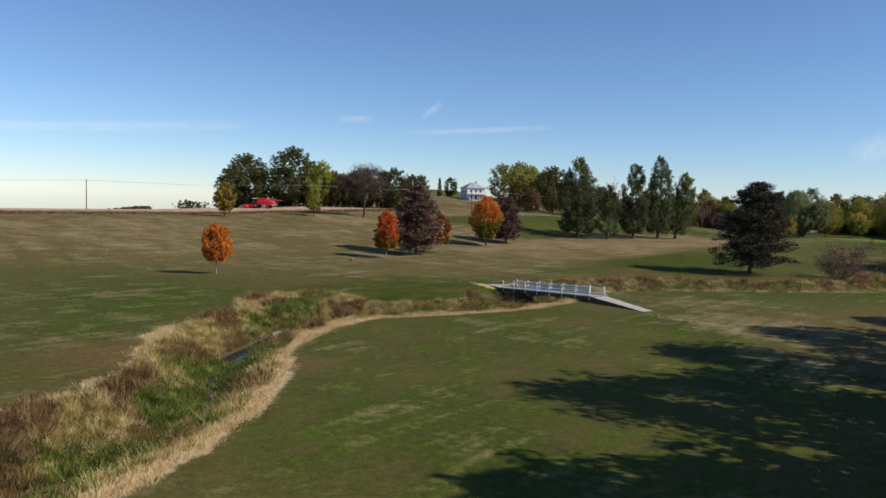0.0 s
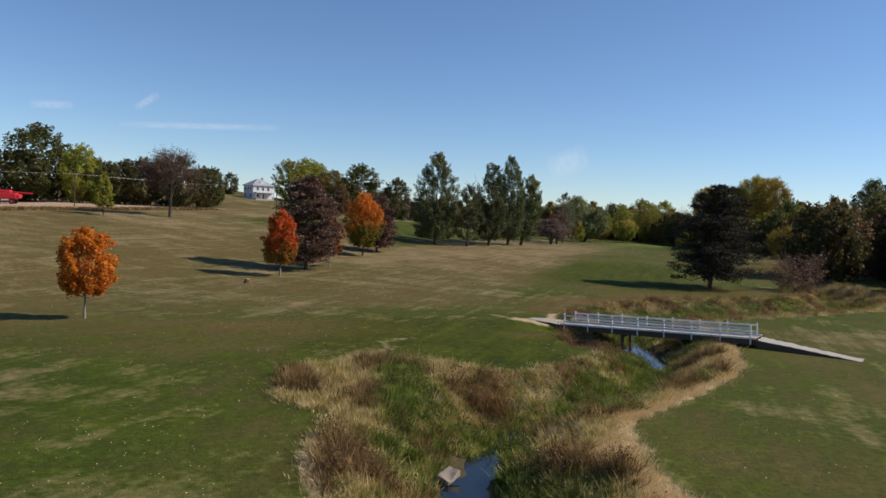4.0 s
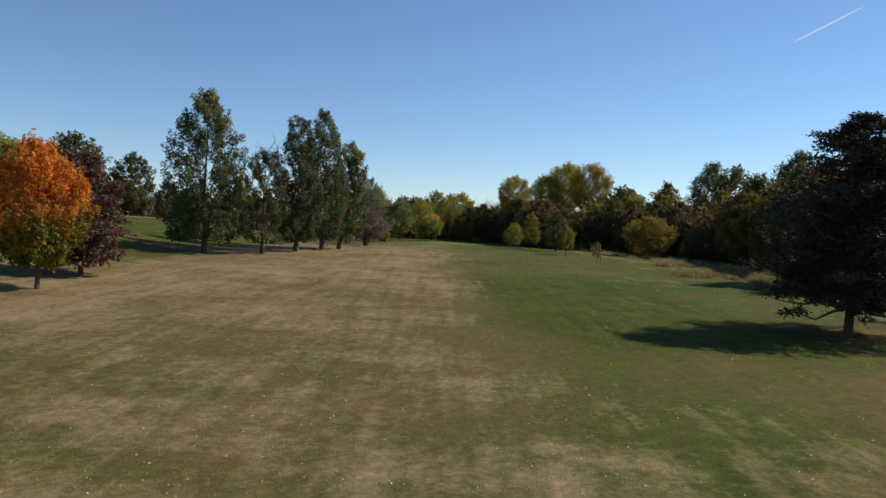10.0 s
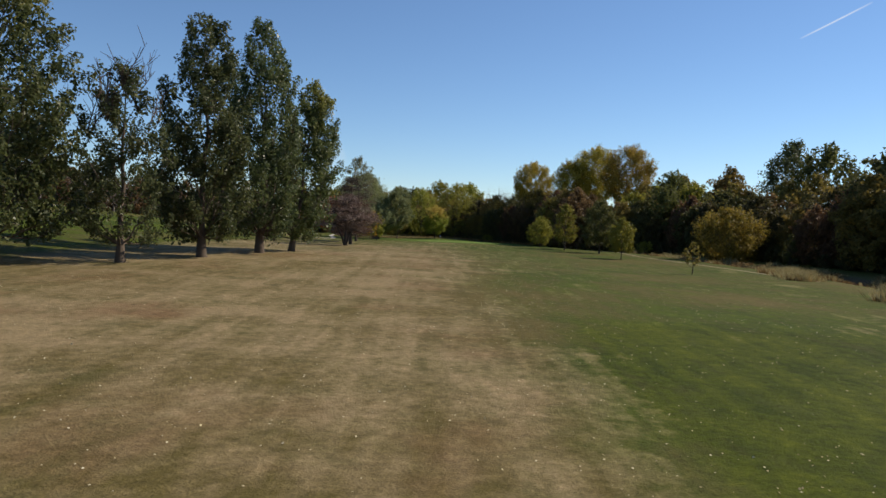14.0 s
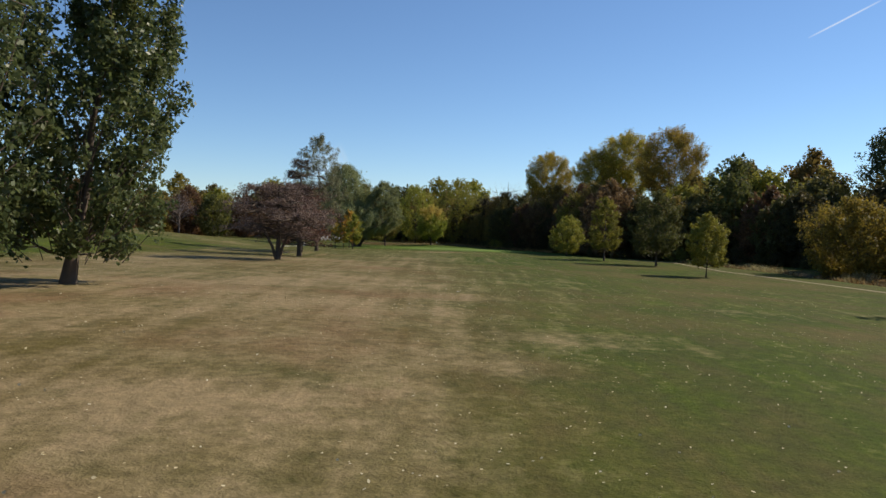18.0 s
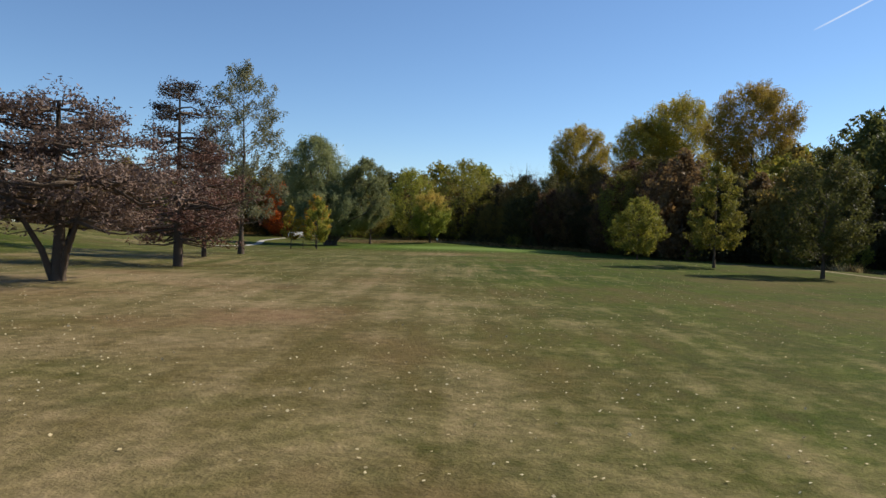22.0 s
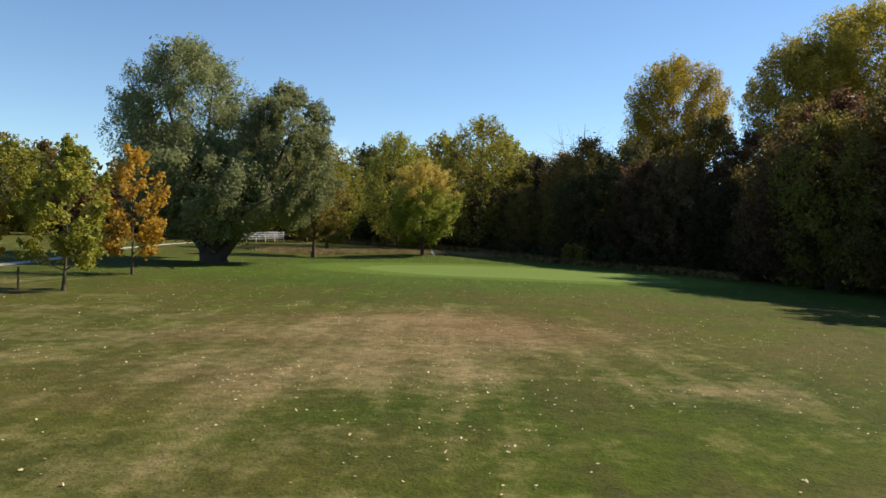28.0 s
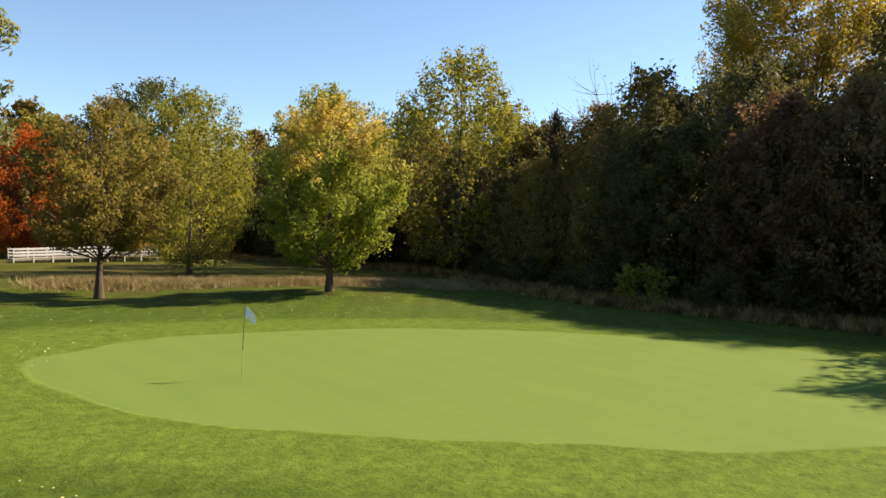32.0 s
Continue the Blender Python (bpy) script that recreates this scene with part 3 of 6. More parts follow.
def tubes(lines, sides=6):
    """Tapered tubes along lines of (x, y, z, radius) rows: verts and quads."""
    vs, fs, base = [], [], 0
    ang = np.arange(sides) * 2 * np.pi / sides
    ca, sa = np.cos(ang), np.sin(ang)
    for pts in lines:
        pts = np.asarray(pts, float)
        p, rad = pts[:, :3], pts[:, 3]
        d = np.gradient(p, axis=0)
        d /= np.linalg.norm(d, axis=1, keepdims=True) + 1e-9
        ref = np.where(np.abs(d[:, 2:3]) > 0.9, [[1.0, 0, 0]], [[0, 0, 1.0]])
        u = np.cross(d, ref)
        u /= np.linalg.norm(u, axis=1, keepdims=True) + 1e-9
        w = np.cross(d, u)
        ring = p[:, None] + rad[:, None, None] * (ca[None, :, None] * u[:, None] + sa[None, :, None] * w[:, None])
        vs.append(ring.reshape(-1, 3))
        n_ = len(p)
        i = np.arange(n_ - 1)[:, None] * sides + np.arange(sides)[None]
        j = np.arange(n_ - 1)[:, None] * sides + (np.arange(sides)[None] + 1) % sides
        fs.append(np.stack([i, j, j + sides, i + sides], -1).reshape(-1, 4) + base)
        base += n_ * sides
    return np.concatenate(vs), np.concatenate(fs)


def leaves_mesh(name, pos, size, rng, mat, flat=0.0, long=1.0, facing=None, tri=False):
    """One small pointed leaf spray at each place; facing: the way that its upper side tends to look."""
    n_ = len(pos)
    a = rng.normal(size=(n_, 3))
    a[:, 2] *= 1 - flat
    if facing is not None:
        up = facing + rng.normal(size=(n_, 3)) * 0.7
        a = np.cross(a, up)
    a /= np.linalg.norm(a, axis=1, keepdims=True) + 1e-9
    b_ = np.cross(a, rng.normal(size=(n_, 3)) * [1 - flat, 1 - flat, 1] if facing is None else up)
    b_ /= np.linalg.norm(b_, axis=1, keepdims=True) + 1e-9
    k_ = np.reshape(size, (-1, 1)) * rng.uniform(0.6, 1.35, (n_, 1))
    a, b_ = a * k_ * 0.5 * long, b_ * k_ * 0.34
    if tri:
        v = np.stack([pos - a * 0.8 - b_, pos - a * 0.8 + b_ * 1.2, pos + a * 1.1], 1).reshape(-1, 3)
        return mesh_of(name, v, np.arange(n_ * 3).reshape(-1, 3), mat)
    v = np.stack([pos - a, pos - b_ + a * 0.15, pos + a, pos + b_ + a * 0.15], 1).reshape(-1, 3)
    return mesh_of(name, v, np.arange(n_ * 4).reshape(-1, 4), mat)


def bend(p, q, sag, rad0, rad1, rng, steps=5):
    t = np.linspace(0, 1, steps)[:, None]
    p, q = np.asarray(p, float), np.asarray(q, float)
    c = p + (q - p) * t
    c[:, 2] += sag * 4 * (t * (1 - t))[:, 0]
    c[1:-1] += rng.normal(size=(steps - 2, 3)) * np.linalg.norm(q - p) * 0.035
    return np.concatenate([c, rad0 + (rad1 - rad0) * t], 1)


PROFILES = {
    "round": lambda u: np.sqrt(np.clip(1 - (2 * u - 0.95) ** 2 * 0.95, 0.02, 1)),
    "egg": lambda u: np.sqrt(np.clip(1 - (1.75 * u - 0.68) ** 2, 0.03, 1)),
    "spread": lambda u: np.sqrt(np.clip(1 - (1.5 * u - 0.85) ** 2 * 0.9, 0.05, 1)),
    "poplar": lambda u: np.clip(np.minimum(0.72 + 1.5 * u, 1.36 - 0.82 * u), 0.16, 1) * np.sqrt(np.clip(1.03 - u ** 6, 0, 1)),
}


def broadleaf(rng, h, w, crown_base, profile, blobs, per, leaf, mat, trunk_mat, blob=0.2, trunk=0.02, stems=1, limbs=16, bare_top=0.0, droop=0.0, lean=0.0, core=0.14, rise=0.8, long=1.2, thin=0.3, gaps=0.25, full=0.5, twigs=True):
    """Meshes of trunk and crown of a broad-leaved tree at the origin: limbs from the stem to the crown's outline, twigs off the limbs, a spray of leaves at each twig's end.
    rise: how steeply the limbs climb; gaps: how far limbs stop short of the outline; full: the share of sprays that close the crown's outer shell."""
    prof, ch, R, foot_z = PROFILES[profile], h * (1 - crown_base), w / 2, h * crown_base
    lines = []
    for i in range(stems):
        a = i * 2 * np.pi / stems + 0.4
        k_ = 0.0 if stems == 1 else 0.42 * R
        topz = h * (0.93 if stems == 1 else 0.8)
        foot = np.array([0.05 * k_ * np.cos(a), 0.05 * k_ * np.sin(a), -0.15])
        t = np.linspace(0, 1, 8)[:, None]
        mid_ = foot + (np.array([k_ * np.cos(a) + lean * h, k_ * np.sin(a), topz]) - foot) * t
        mid_[2:, :2] += rng.normal(size=(6, 2)) * h * 0.008
        rad = trunk * h * (1.0 - 0.93 * t ** 0.8) / stems ** 0.4
        rad[0] *= 1.5
        lines.append(np.concatenate([mid_, rad], 1))
    # limbs
    count = max(10, int(blobs / 6.5))
    u = (np.arange(count) + rng.uniform(0.1, 0.9, count)) / count
    u[-2:] = 0.96, 1.0
    az = np.arange(count) * 2.39996 + rng.uniform(-0.5, 0.5, count)
    out = prof(u) * R * rng.uniform(1 - gaps, 1.02, count)
    end = np.stack([out * np.cos(az) + lean * h * u, out * np.sin(az), foot_z + u * ch * 0.97], -1)
    ln_ = np.zeros(count)
    roots = np.zeros((count, 3))
    for i in range(count):
        stem = lines[i % stems]
        z0 = np.clip(end[i, 2] - out[i] * rise * rng.uniform(0.8, 1.25), foot_z * 0.7 + 0.02 * h, h * 0.9)
        j = np.array([np.interp(z0, stem[:, 2], stem[:, q]) for q in range(4)])
        roots[i] = j[:3]
        ln_[i] = np.linalg.norm(end[i] - j[:3])
        if i < limbs * 2:
            lines.append(bend(j[:3], end[i], -0.05 * ln_[i] * rng.uniform(0, 1), max(j[3] * thin, 0.03), 0.015, rng))
    # sprays
    pick = rng.choice(count, blobs, p=ln_ ** 1.15 / (ln_ ** 1.15).sum())
    pick[:count] = np.arange(count)
    t = rng.uniform(0.22, 1.0, blobs) ** 0.62
    t[:count] = 1.0
    way = (end - roots)[pick] / (ln_[pick, None] + 1e-6)
    off_ = rng.normal(size=(blobs, 3)) * [1, 1, 0.75] + [0, 0, 0.15]
    off_ -= way * (off_ * way).sum(1, keepdims=True) * 0.7
    reach = np.minimum(ln_[pick] * 0.26, 0.42 * R) * (1.25 - 0.75 * t) * rng.uniform(0.35, 1.0, blobs)
    joint = roots[pick] + (end - roots)[pick] * t[:, None]
    c = joint + off_ / np.linalg.norm(off_, axis=1, keepdims=True) * reach[:, None]
    br = R * blob * rng.uniform(0.6, 1.25, blobs)
    c[:, 2] = np.clip(c[:, 2], foot_z + 0.3 * br, h - 0.3 * br)
    cu = np.clip((c[:, 2] - foot_z) / ch, 0, 1)
    cx = c[:, 0] - lean * h * cu
    far = np.hypot(cx, c[:, 1]) + 1e-6
    lim = prof(cu) * R * rng.uniform(0.86, 1.04, blobs)
    k_ = np.minimum(1.0, np.maximum(lim - 0.45 * br, 0.25 * lim) / far)
    c[:, 0], c[:, 1] = cx * k_ + lean * h * cu, c[:, 1] * k_
    n_ = int(blobs * full)
    ue = (np.arange(n_) + 0.5) / max(n_, 1)
    ae = np.arange(n_) * 2.39996 + rng.uniform(-0.4, 0.4, n_)
    wob = 1 + 0.13 * np.sin(ae * 2 + ue * 9 + rng.uniform(0, 6)) + 0.09 * np.sin(ae * 5 - ue * 14 + rng.uniform(0, 6))
    re = np.maximum(prof(ue) * R * wob * rng.uniform(0.72, 0.98, n_) - 0.5 * br[blobs - n_:], 0.0)
    c[blobs - n_:] = np.stack([re * np.cos(ae) + lean * h * ue, re * np.sin(ae), foot_z + np.clip(ue * ch * rng.uniform(0.95, 1.02, n_), 0.4 * br[blobs - n_:], ch - 0.45 * br[blobs - n_:])], -1)
    joint[blobs - n_:] = c[blobs - n_:] * [0.6, 0.6, 1] - np.stack([0 * ue, 0 * ue, np.minimum(0.35 * re * rise, c[blobs - n_:, 2] - 0.7 * foot_z)], -1)
    way[blobs - n_:] = c[blobs - n_:] - joint[blobs - n_:]
    way /= np.linalg.norm(way, axis=1, keepdims=True) + 1e-6
    point = way * 0.7 + off_ / np.linalg.norm(off_, axis=1, keepdims=True) * 0.5 + [0, 0, 0.25 * rise - droop * 0.9]
    point /= np.linalg.norm(point, axis=1, keepdims=True)
    if bare_top:
        for _ in range(22):
            a, p = rng.uniform(0, 6.28), end[rng.integers(count * 2 // 3, count)]
            p = p * [0.7, 0.7, 0.92]
            q = p + np.array([np.cos(a) * R * 0.4, np.sin(a) * R * 0.4, bare_top * h * rng.uniform(0.5, 1.0)])
            lines.append(bend(p, q, 0.0, 0.07, 0.02, rng))
            for _ in range(7):
                t_ = p + (q - p) * rng.uniform(0.25, 0.95)
                lines.append(bend(t_, t_ + rng.normal(size=3) * [0.6, 0.6, 0.3] + [0, 0, 0.06 * h], 0.0, 0.034, 0.014, rng, 3))
    # leaves: tapered sprays that point outwards
    reps = np.maximum(2, per * (br / br.mean()) ** 1.6 * rng.uniform(0.6, 1.3, blobs)).astype(int)
    which = np.repeat(np.arange(blobs), reps)
    n_ = len(which)
    g_ = rng.uniform(-0.75, 1.15, (n_, 1))
    d = rng.normal(size=(n_, 3))
    d /= np.linalg.norm(d, axis=1, keepdims=True)
    pos = c[which] + br[which, None] * (point[which] * g_ * 0.85 + d * rng.uniform(0.15, 1.0, (n_, 1)) ** 0.6 * (0.78 - 0.42 * np.abs(g_)))
    if droop:
        pos[:, 2] -= droop * rng.uniform(0, 1, n_) ** 2 * br[which] * 1.6
    hub = np.stack([lean * c[which, 2], 0 * which, foot_z + 0.45 * ch + 0 * which], -1)
    facing = d * 0.9 + (pos - hub) / R * [0.4, 0.4, 0.25] + [0, 0, 0.35]
    which = np.repeat(np.arange(blobs), np.maximum(1, reps * core).astype(int))
    inner = c[which] * [0.8, 0.8, 1] + rng.normal(size=(len(which), 3)) * (br[which, None] * 0.4)
    size = np.r_[np.full(n_, leaf), np.full(len(inner), leaf * 1.6)]
    v, f = tubes(lines, 7)
    if twigs:
        tv, tf = tubes([np.concatenate([np.stack([joint[i], c[i], c[i] + point[i] * br[i] * 0.7]), [[0.03], [0.016], [0.006]]], 1) for i in range(blobs)], 3)
        v, f = np.concatenate([v, tv]), np.concatenate([f, tf + len(v)])
    facing = np.concatenate([facing, rng.normal(size=inner.shape)])
    return mesh_of("trunk", v, f, trunk_mat, True), leaves_mesh("crown", np.concatenate([pos, inner]), size, rng, mat, long=long, facing=facing, tri=leaf > 0.3)


def conifer(rng, h, w, crown_base, tiers, per, leaf, mat, trunk_mat, flat_top=0.0, trunk=0.016, stems=1, gap=0.0, ragged=0.25, dome=0.0, lyre=False, lean=0.0):
    """Meshes of trunk and crown of a pine: whorls of nearly level boughs with tufts of needles."""
    R = w / 2
    lines, pos = [], []
    for i in range(stems):
        a = i * 6.283 / stems + 0.9
        k_ = 0 if stems == 1 else 0.32 * R
        t = np.linspace(0, 1, 7)[:, None]
        foot = np.array([0.1 * k_ * np.cos(a), 0.1 * k_ * np.sin(a), -0.15])
        tip = np.array([k_ * np.cos(a) + lean * h, k_ * np.sin(a) - 0.5 * lean * h, h * (0.84 if lyre else 0.98)])
        c = foot + (tip - foot) * t ** (1.0 if stems == 1 else 0.9)
        if lyre:
            c[:, :2] = foot[:2] + np.array([np.cos(a), np.sin(a)]) * R * 0.5 * np.sin(np.clip(t * 2.0 - 0.12, 0, 1.35))
        lines.append(np.concatenate([c, trunk * h * (1.0 - 0.92 * t) / stems ** 0.5], 1))
    if lyre:
        lines.append(np.array([(0, 0, -0.2, 0.045 * h), (0, 0, 0.08 * h, 0.034 * h), (0.1, 0, 0.3 * h, 0.024 * h), (0, 0.1, 0.62 * h, 0.016 * h), (0, 0, 0.9 * h, 0.01 * h)]))
    trunks = list(lines)
    for i in range(tiers):
        u = (i + rng.uniform(-0.3, 0.3)) / tiers
        if rng.uniform() < gap:
            continue
        u = min(max(u, 0.0), 0.99)
        z = h * (crown_base + (1 - crown_base) * u)
        wide_ = (1 - u) ** 0.75 * min(1, 0.62 + u * 3) if not flat_top else min(1.0, 0.45 + u * flat_top) * (1 - u ** 6 * 0.5)
        if dome:
            wide_ = min(1.0, 0.7 + u * 1.5) * (1 - u ** dome) ** 0.6 + 0.06
        stem = lines[rng.integers(len(trunks))]
        for _ in range(rng.integers(4, 7)):
            a = rng.uniform(0, 6.283)
            ln_ = R * wide_ * rng.uniform(1 - ragged * 1.6, 1.0 + ragged * 0.3) + 0.25
            j = np.array([np.interp(z, stem[:, 2], stem[:, q]) for q in range(4)])
            q = j[:3] + [np.cos(a) * ln_, np.sin(a) * ln_, ln_ * rng.uniform(-0.12, 0.16)]
            bough = bend(j[:3], q, -0.05 * ln_, max(0.022 * ln_, 0.02), 0.01, rng)
            lines.append(bough)
            k_ = int(per * (0.3 + ln_ / R))
            nt = max(3, int(ln_ * 2.4))
            tt = rng.uniform(0.25, 1.03, nt) ** 0.65
            side_ = rng.normal(size=nt) * 0.2 * ln_ * (1.2 - tt * 0.7)
            tuft = j[:3] + (q - j[:3]) * tt[:, None]
            tuft += np.stack([-np.sin(a) * side_, np.cos(a) * side_, rng.normal(size=nt) * 0.12 + 0.05 * ln_ * rng.uniform(0, 1, nt)], -1)
            p = tuft[rng.integers(0, nt, k_)] + rng.normal(size=(k_, 3)) * [0.26, 0.26, 0.17]
            pos.append(p)
    v, f = tubes(lines, 6)
    return mesh_of("trunk", v, f, trunk_mat, True), leaves_mesh("crown", np.concatenate(pos), leaf, rng, mat, flat=0.3, long=1.6)


def bare_meshes(rng, h, w, crown_base, twigs, per, leaf, mat, trunk_mat):
    """A nearly leafless tree: trunk, limbs and a haze of twigs, with few leaves left."""
    R = w / 2
    lines = [np.array([(0, 0, -0.15, 0.024 * h), (0.05, 0, 0.3 * h, 0.018 * h), (0, 0.1, 0.7 * h, 0.008 * h), (0, 0, 0.95 * h, 0.02)])]
    tips = []
    for _ in range(40):
        a, share = rng.uniform(0, 6.283), rng.uniform(0.06, 0.85) ** 0.5
        out, top = R * share, h * (crown_base + 0.06 + (0.86 - crown_base) * (1 - share * share) ** 0.5 * rng.uniform(0.3, 1.0) ** 0.6)
        z0 = min(top * 0.8, h * 0.62) * rng.uniform(0.5, 1.0)
        q = np.array([np.cos(a) * out, np.sin(a) * out, top])
        b_ = bend((0, 0, z0), q, 0.03 * h, 0.006 * h, 0.02, rng)
        lines.append(b_)
        for t_ in rng.uniform(0.25, 1.0, 16) ** 0.7:
            tips.append([np.interp(t_ * 4, np.arange(5), b_[:, q_]) for q_ in range(3)])
    tips = np.array(tips)
    fine = []
    for i in rng.integers(0, len(tips), twigs):
        d = rng.normal(size=3)
        d[2] = abs(d[2]) * 0.9 + 0.1
        d[:2] += tips[i, :2] / R * 0.8
        fine.append(bend(tips[i], tips[i] + d / np.linalg.norm(d) * R * rng.uniform(0.18, 0.4), 0.0, 0.022, 0.008, rng, 3))
    v, f = tubes(lines, 6)
    v2, f2 = tubes(fine, 3)
    ends = np.array([q[-1, :3] for q in fine])
    pos = ends[rng.integers(0, len(ends), per)] + rng.normal(size=(per, 3)) * 0.35
    return mesh_of("trunk", np.concatenate([v, v2]), np.concatenate([f, f2 + len(v)]), trunk_mat, True), leaves_mesh("crown", pos, leaf, rng, mat)


def plant(name, x, y, meshes, label, category="tree", turn=0.0, group="", dz=0.0):
    ob = thing(name, x, y, label, category, ground_z(x, y) + dz, turn, group)
    part("trunk", meshes[0], None, ob)
    part("crown", meshes[1], None, ob)
    return ob


def again(ob, x, y, scale=1.0, turn=0.0, tall=1.0):
    return copy_thing(ob, Matrix.LocRotScale((x, y, ground_z(x, y)), Euler((0, 0, radians(turn))), (scale, scale, scale * tall)))

# ---- creek ----
bm = bmesh.new()
prev = None
for i in range(0, 17):
    p = CREEK[i]
    d = CREEK[min(i + 1, len(CREEK) - 1)] - CREEK[max(i - 1, 0)]
    d = d / np.hypot(*d)
    row = [bm.verts.new((p[0] + o * d[1], p[1] - o * d[0], -1.47)) for o in ((-1.3, 0, 1.3) if i in (11, 12) else (-0.7, 0, 0.7) if i in (13, 14, 15) else (-3.2, 0, 3.2))]
    if prev:
        bm.faces.new((prev[0], prev[1], row[1], row[0]))
        bm.faces.new((prev[1], prev[2], row[2], row[1]))
    prev = row
me = bpy.data.meshes.new("creek_water")
bm.to_mesh(me)
bm.free()
me.materials.append(creek_water)
tagged(new("creek_water", me), "dark shallow creek water between weedy banks", "water", kind="structure")

bm = bmesh.new()
ring = []
for a in np.linspace(0, 2 * np.pi, 48, endpoint=False):
    u, v = (7.4 + 0.8 * math.sin(3 * a) + 0.4 * math.sin(7 * a)) * math.cos(a), 2.9 * (1 + 0.2 * math.sin(4 * a)) * math.sin(a)
    ring.append(bm.verts.new((32.2 + 0.92 * u - 0.39 * v, 107.6 + 0.39 * u + 0.92 * v, -1.44)))
bm.faces.new(ring)
me = bpy.data.meshes.new("pond")
bm.to_mesh(me)
bm.free()
me.materials.append(pond_weed)
tagged(new("pond", me), "still creek pool grown over with olive-green weed", "water", kind="structure")


# ---- trees ----
def rnd(seed):
    return np.random.default_rng(seed)


# maples and the plum-brown tree on the slope beside the creek
plant("maple_tree", -33.7, 106.7, broadleaf(rnd(1), 7.4, 4.6, 0.30, "egg", 110, 110, 0.2, leaf_orange, bark_pale, 0.28, 0.014, gaps=0.15, full=0.65), "young maple with rusty orange leaves on the slope")
plant("maple_tree", -11.3, 146.4, broadleaf(rnd(2), 9.4, 5.4, 0.22, "egg", 130, 110, 0.21, leaf_red, bark_pale, 0.28, 0.013, gaps=0.15, full=0.65), "young maple with blazing red-orange leaves, yellow below")
plant("pine_tree", -5.6, 156.4, conifer(rnd(3), 15.0, 11.2, 0.10, 42, 120, 0.27, leaf_plum, bark, 0.0, 0.024, ragged=0.3, dome=1.9), "broad dying pine with plum-brown needles")
plant("maple_tree", -0.3, 162.5, broadleaf(rnd(4), 8.8, 5.0, 0.27, "egg", 60, 90, 0.3, leaf_crimson, bark_pale, 0.24, 0.013), "slim maple with dull russet-orange leaves beside the dying pine")
plant("maple_tree", 11.3, 183.0, broadleaf(rnd(5), 12.2, 8.8, 0.17, "round", 170, 110, 0.24, leaf_orange_green, bark, 0.24, 0.014, gaps=0.15, full=0.65), "maple with orange crown, still green below")
plant("pine_tree", 17.3, 193.0, conifer(rnd(6), 12.4, 8.8, 0.10, 34, 90, 0.3, leaf_plum, bark, 0.0, 0.022, dome=2.0), "dark brown pine beside the orange maple")
# big pine by the creek
plant("pine_tree", 58.9, 135.8, conifer(rnd(7), 17.4, 16.4, 0.11, 66, 210, 0.2, needle_dark, bark, 0.0, 0.022, ragged=0.5, dome=1.45, lean=0.05), "large dark pine with drooping boughs and browning needles")
plant("shrub_tree", 74.6, 132.2, broadleaf(rnd(8), 6.0, 10.5, 0.04, "spread", 80, 60, 0.2, leaf_plum, bark, 0.3, 0.02, stems=4, limbs=50), "low spreading shrub with dull brown leaves", "shrub")
# row of poplars at the foot of the hill
plant("poplar_tree", 41.7, 220.3, broadleaf(rnd(10), 24.4, 14.0, 0.08, "poplar", 400, 85, 0.27, leaf_poplar_gold, bark, 0.17, 0.016, limbs=60, rise=1.3, gaps=0.35, thin=0.2, full=0.22, core=0.1), "tall dark green poplar turning gold at the top", group="poplar row")
plant("poplar_tree", 51.0, 219.7, broadleaf(rnd(11), 16.4, 9.6, 0.10, "poplar", 170, 75, 0.24, leaf_poplar, bark, 0.2, 0.02, limbs=40, bare_top=0.3, core=0.05, rise=1.1, gaps=0.5, full=0.25), "half-dead poplar with bare grey top", group="poplar row")
plant("poplar_tree", 60.3, 225.3, broadleaf(rnd(12), 23.4, 10.8, 0.08, "poplar", 300, 95, 0.26, leaf_poplar, bark, 0.2, 0.016, limbs=60, rise=2.0, gaps=0.3, thin=0.2, full=0.25), "narrow dark green poplar", group="poplar row")
plant("poplar_tree", 70.6, 233.4, broadleaf(rnd(13), 26.4, 11.6, 0.08, "poplar", 340, 95, 0.26, leaf_poplar, bark, 0.2, 0.016, limbs=60, rise=2.2, gaps=0.3, thin=0.2, full=0.25), "tallest dark green poplar of the row", group="poplar row")
plant("poplar_tree", 77.8, 238.8, broadleaf(rnd(14), 21.6, 11.6, 0.08, "poplar", 250, 120, 0.26, leaf_poplar_gold, bark, 0.2, 0.016, limbs=60, rise=2.0, gaps=0.3, thin=0.2, full=0.25, lean=0.14), "dark green poplar at the end of the row", group="poplar row")
# dying pines and the thin cottonwood
plant("pine_tree", 111.1, 276.6, conifer(rnd(20), 10.6, 11.0, 0.28, 40, 120, 0.14, needle_brown, bark, 0.0, 0.034, stems=3, ragged=0.35, dome=1.9, lyre=True), "flat-topped forked pine with red-brown dead needles")
plant("pine_tree", 124.0, 293.9, conifer(rnd(21), 15.4, 12.4, 0.13, 34, 135, 0.15, needle_mixed, bark, 0.0, 0.028, gap=0.1, ragged=0.4, dome=1.7), "gappy pine, half green and half red-brown")
plant("pine_tree", 131.0, 305.5, conifer(rnd(22), 12.0, 11.0, 0.16, 28, 90, 0.22, needle_brown, bark, 0.0, 0.022), "small red-brown dying pine")
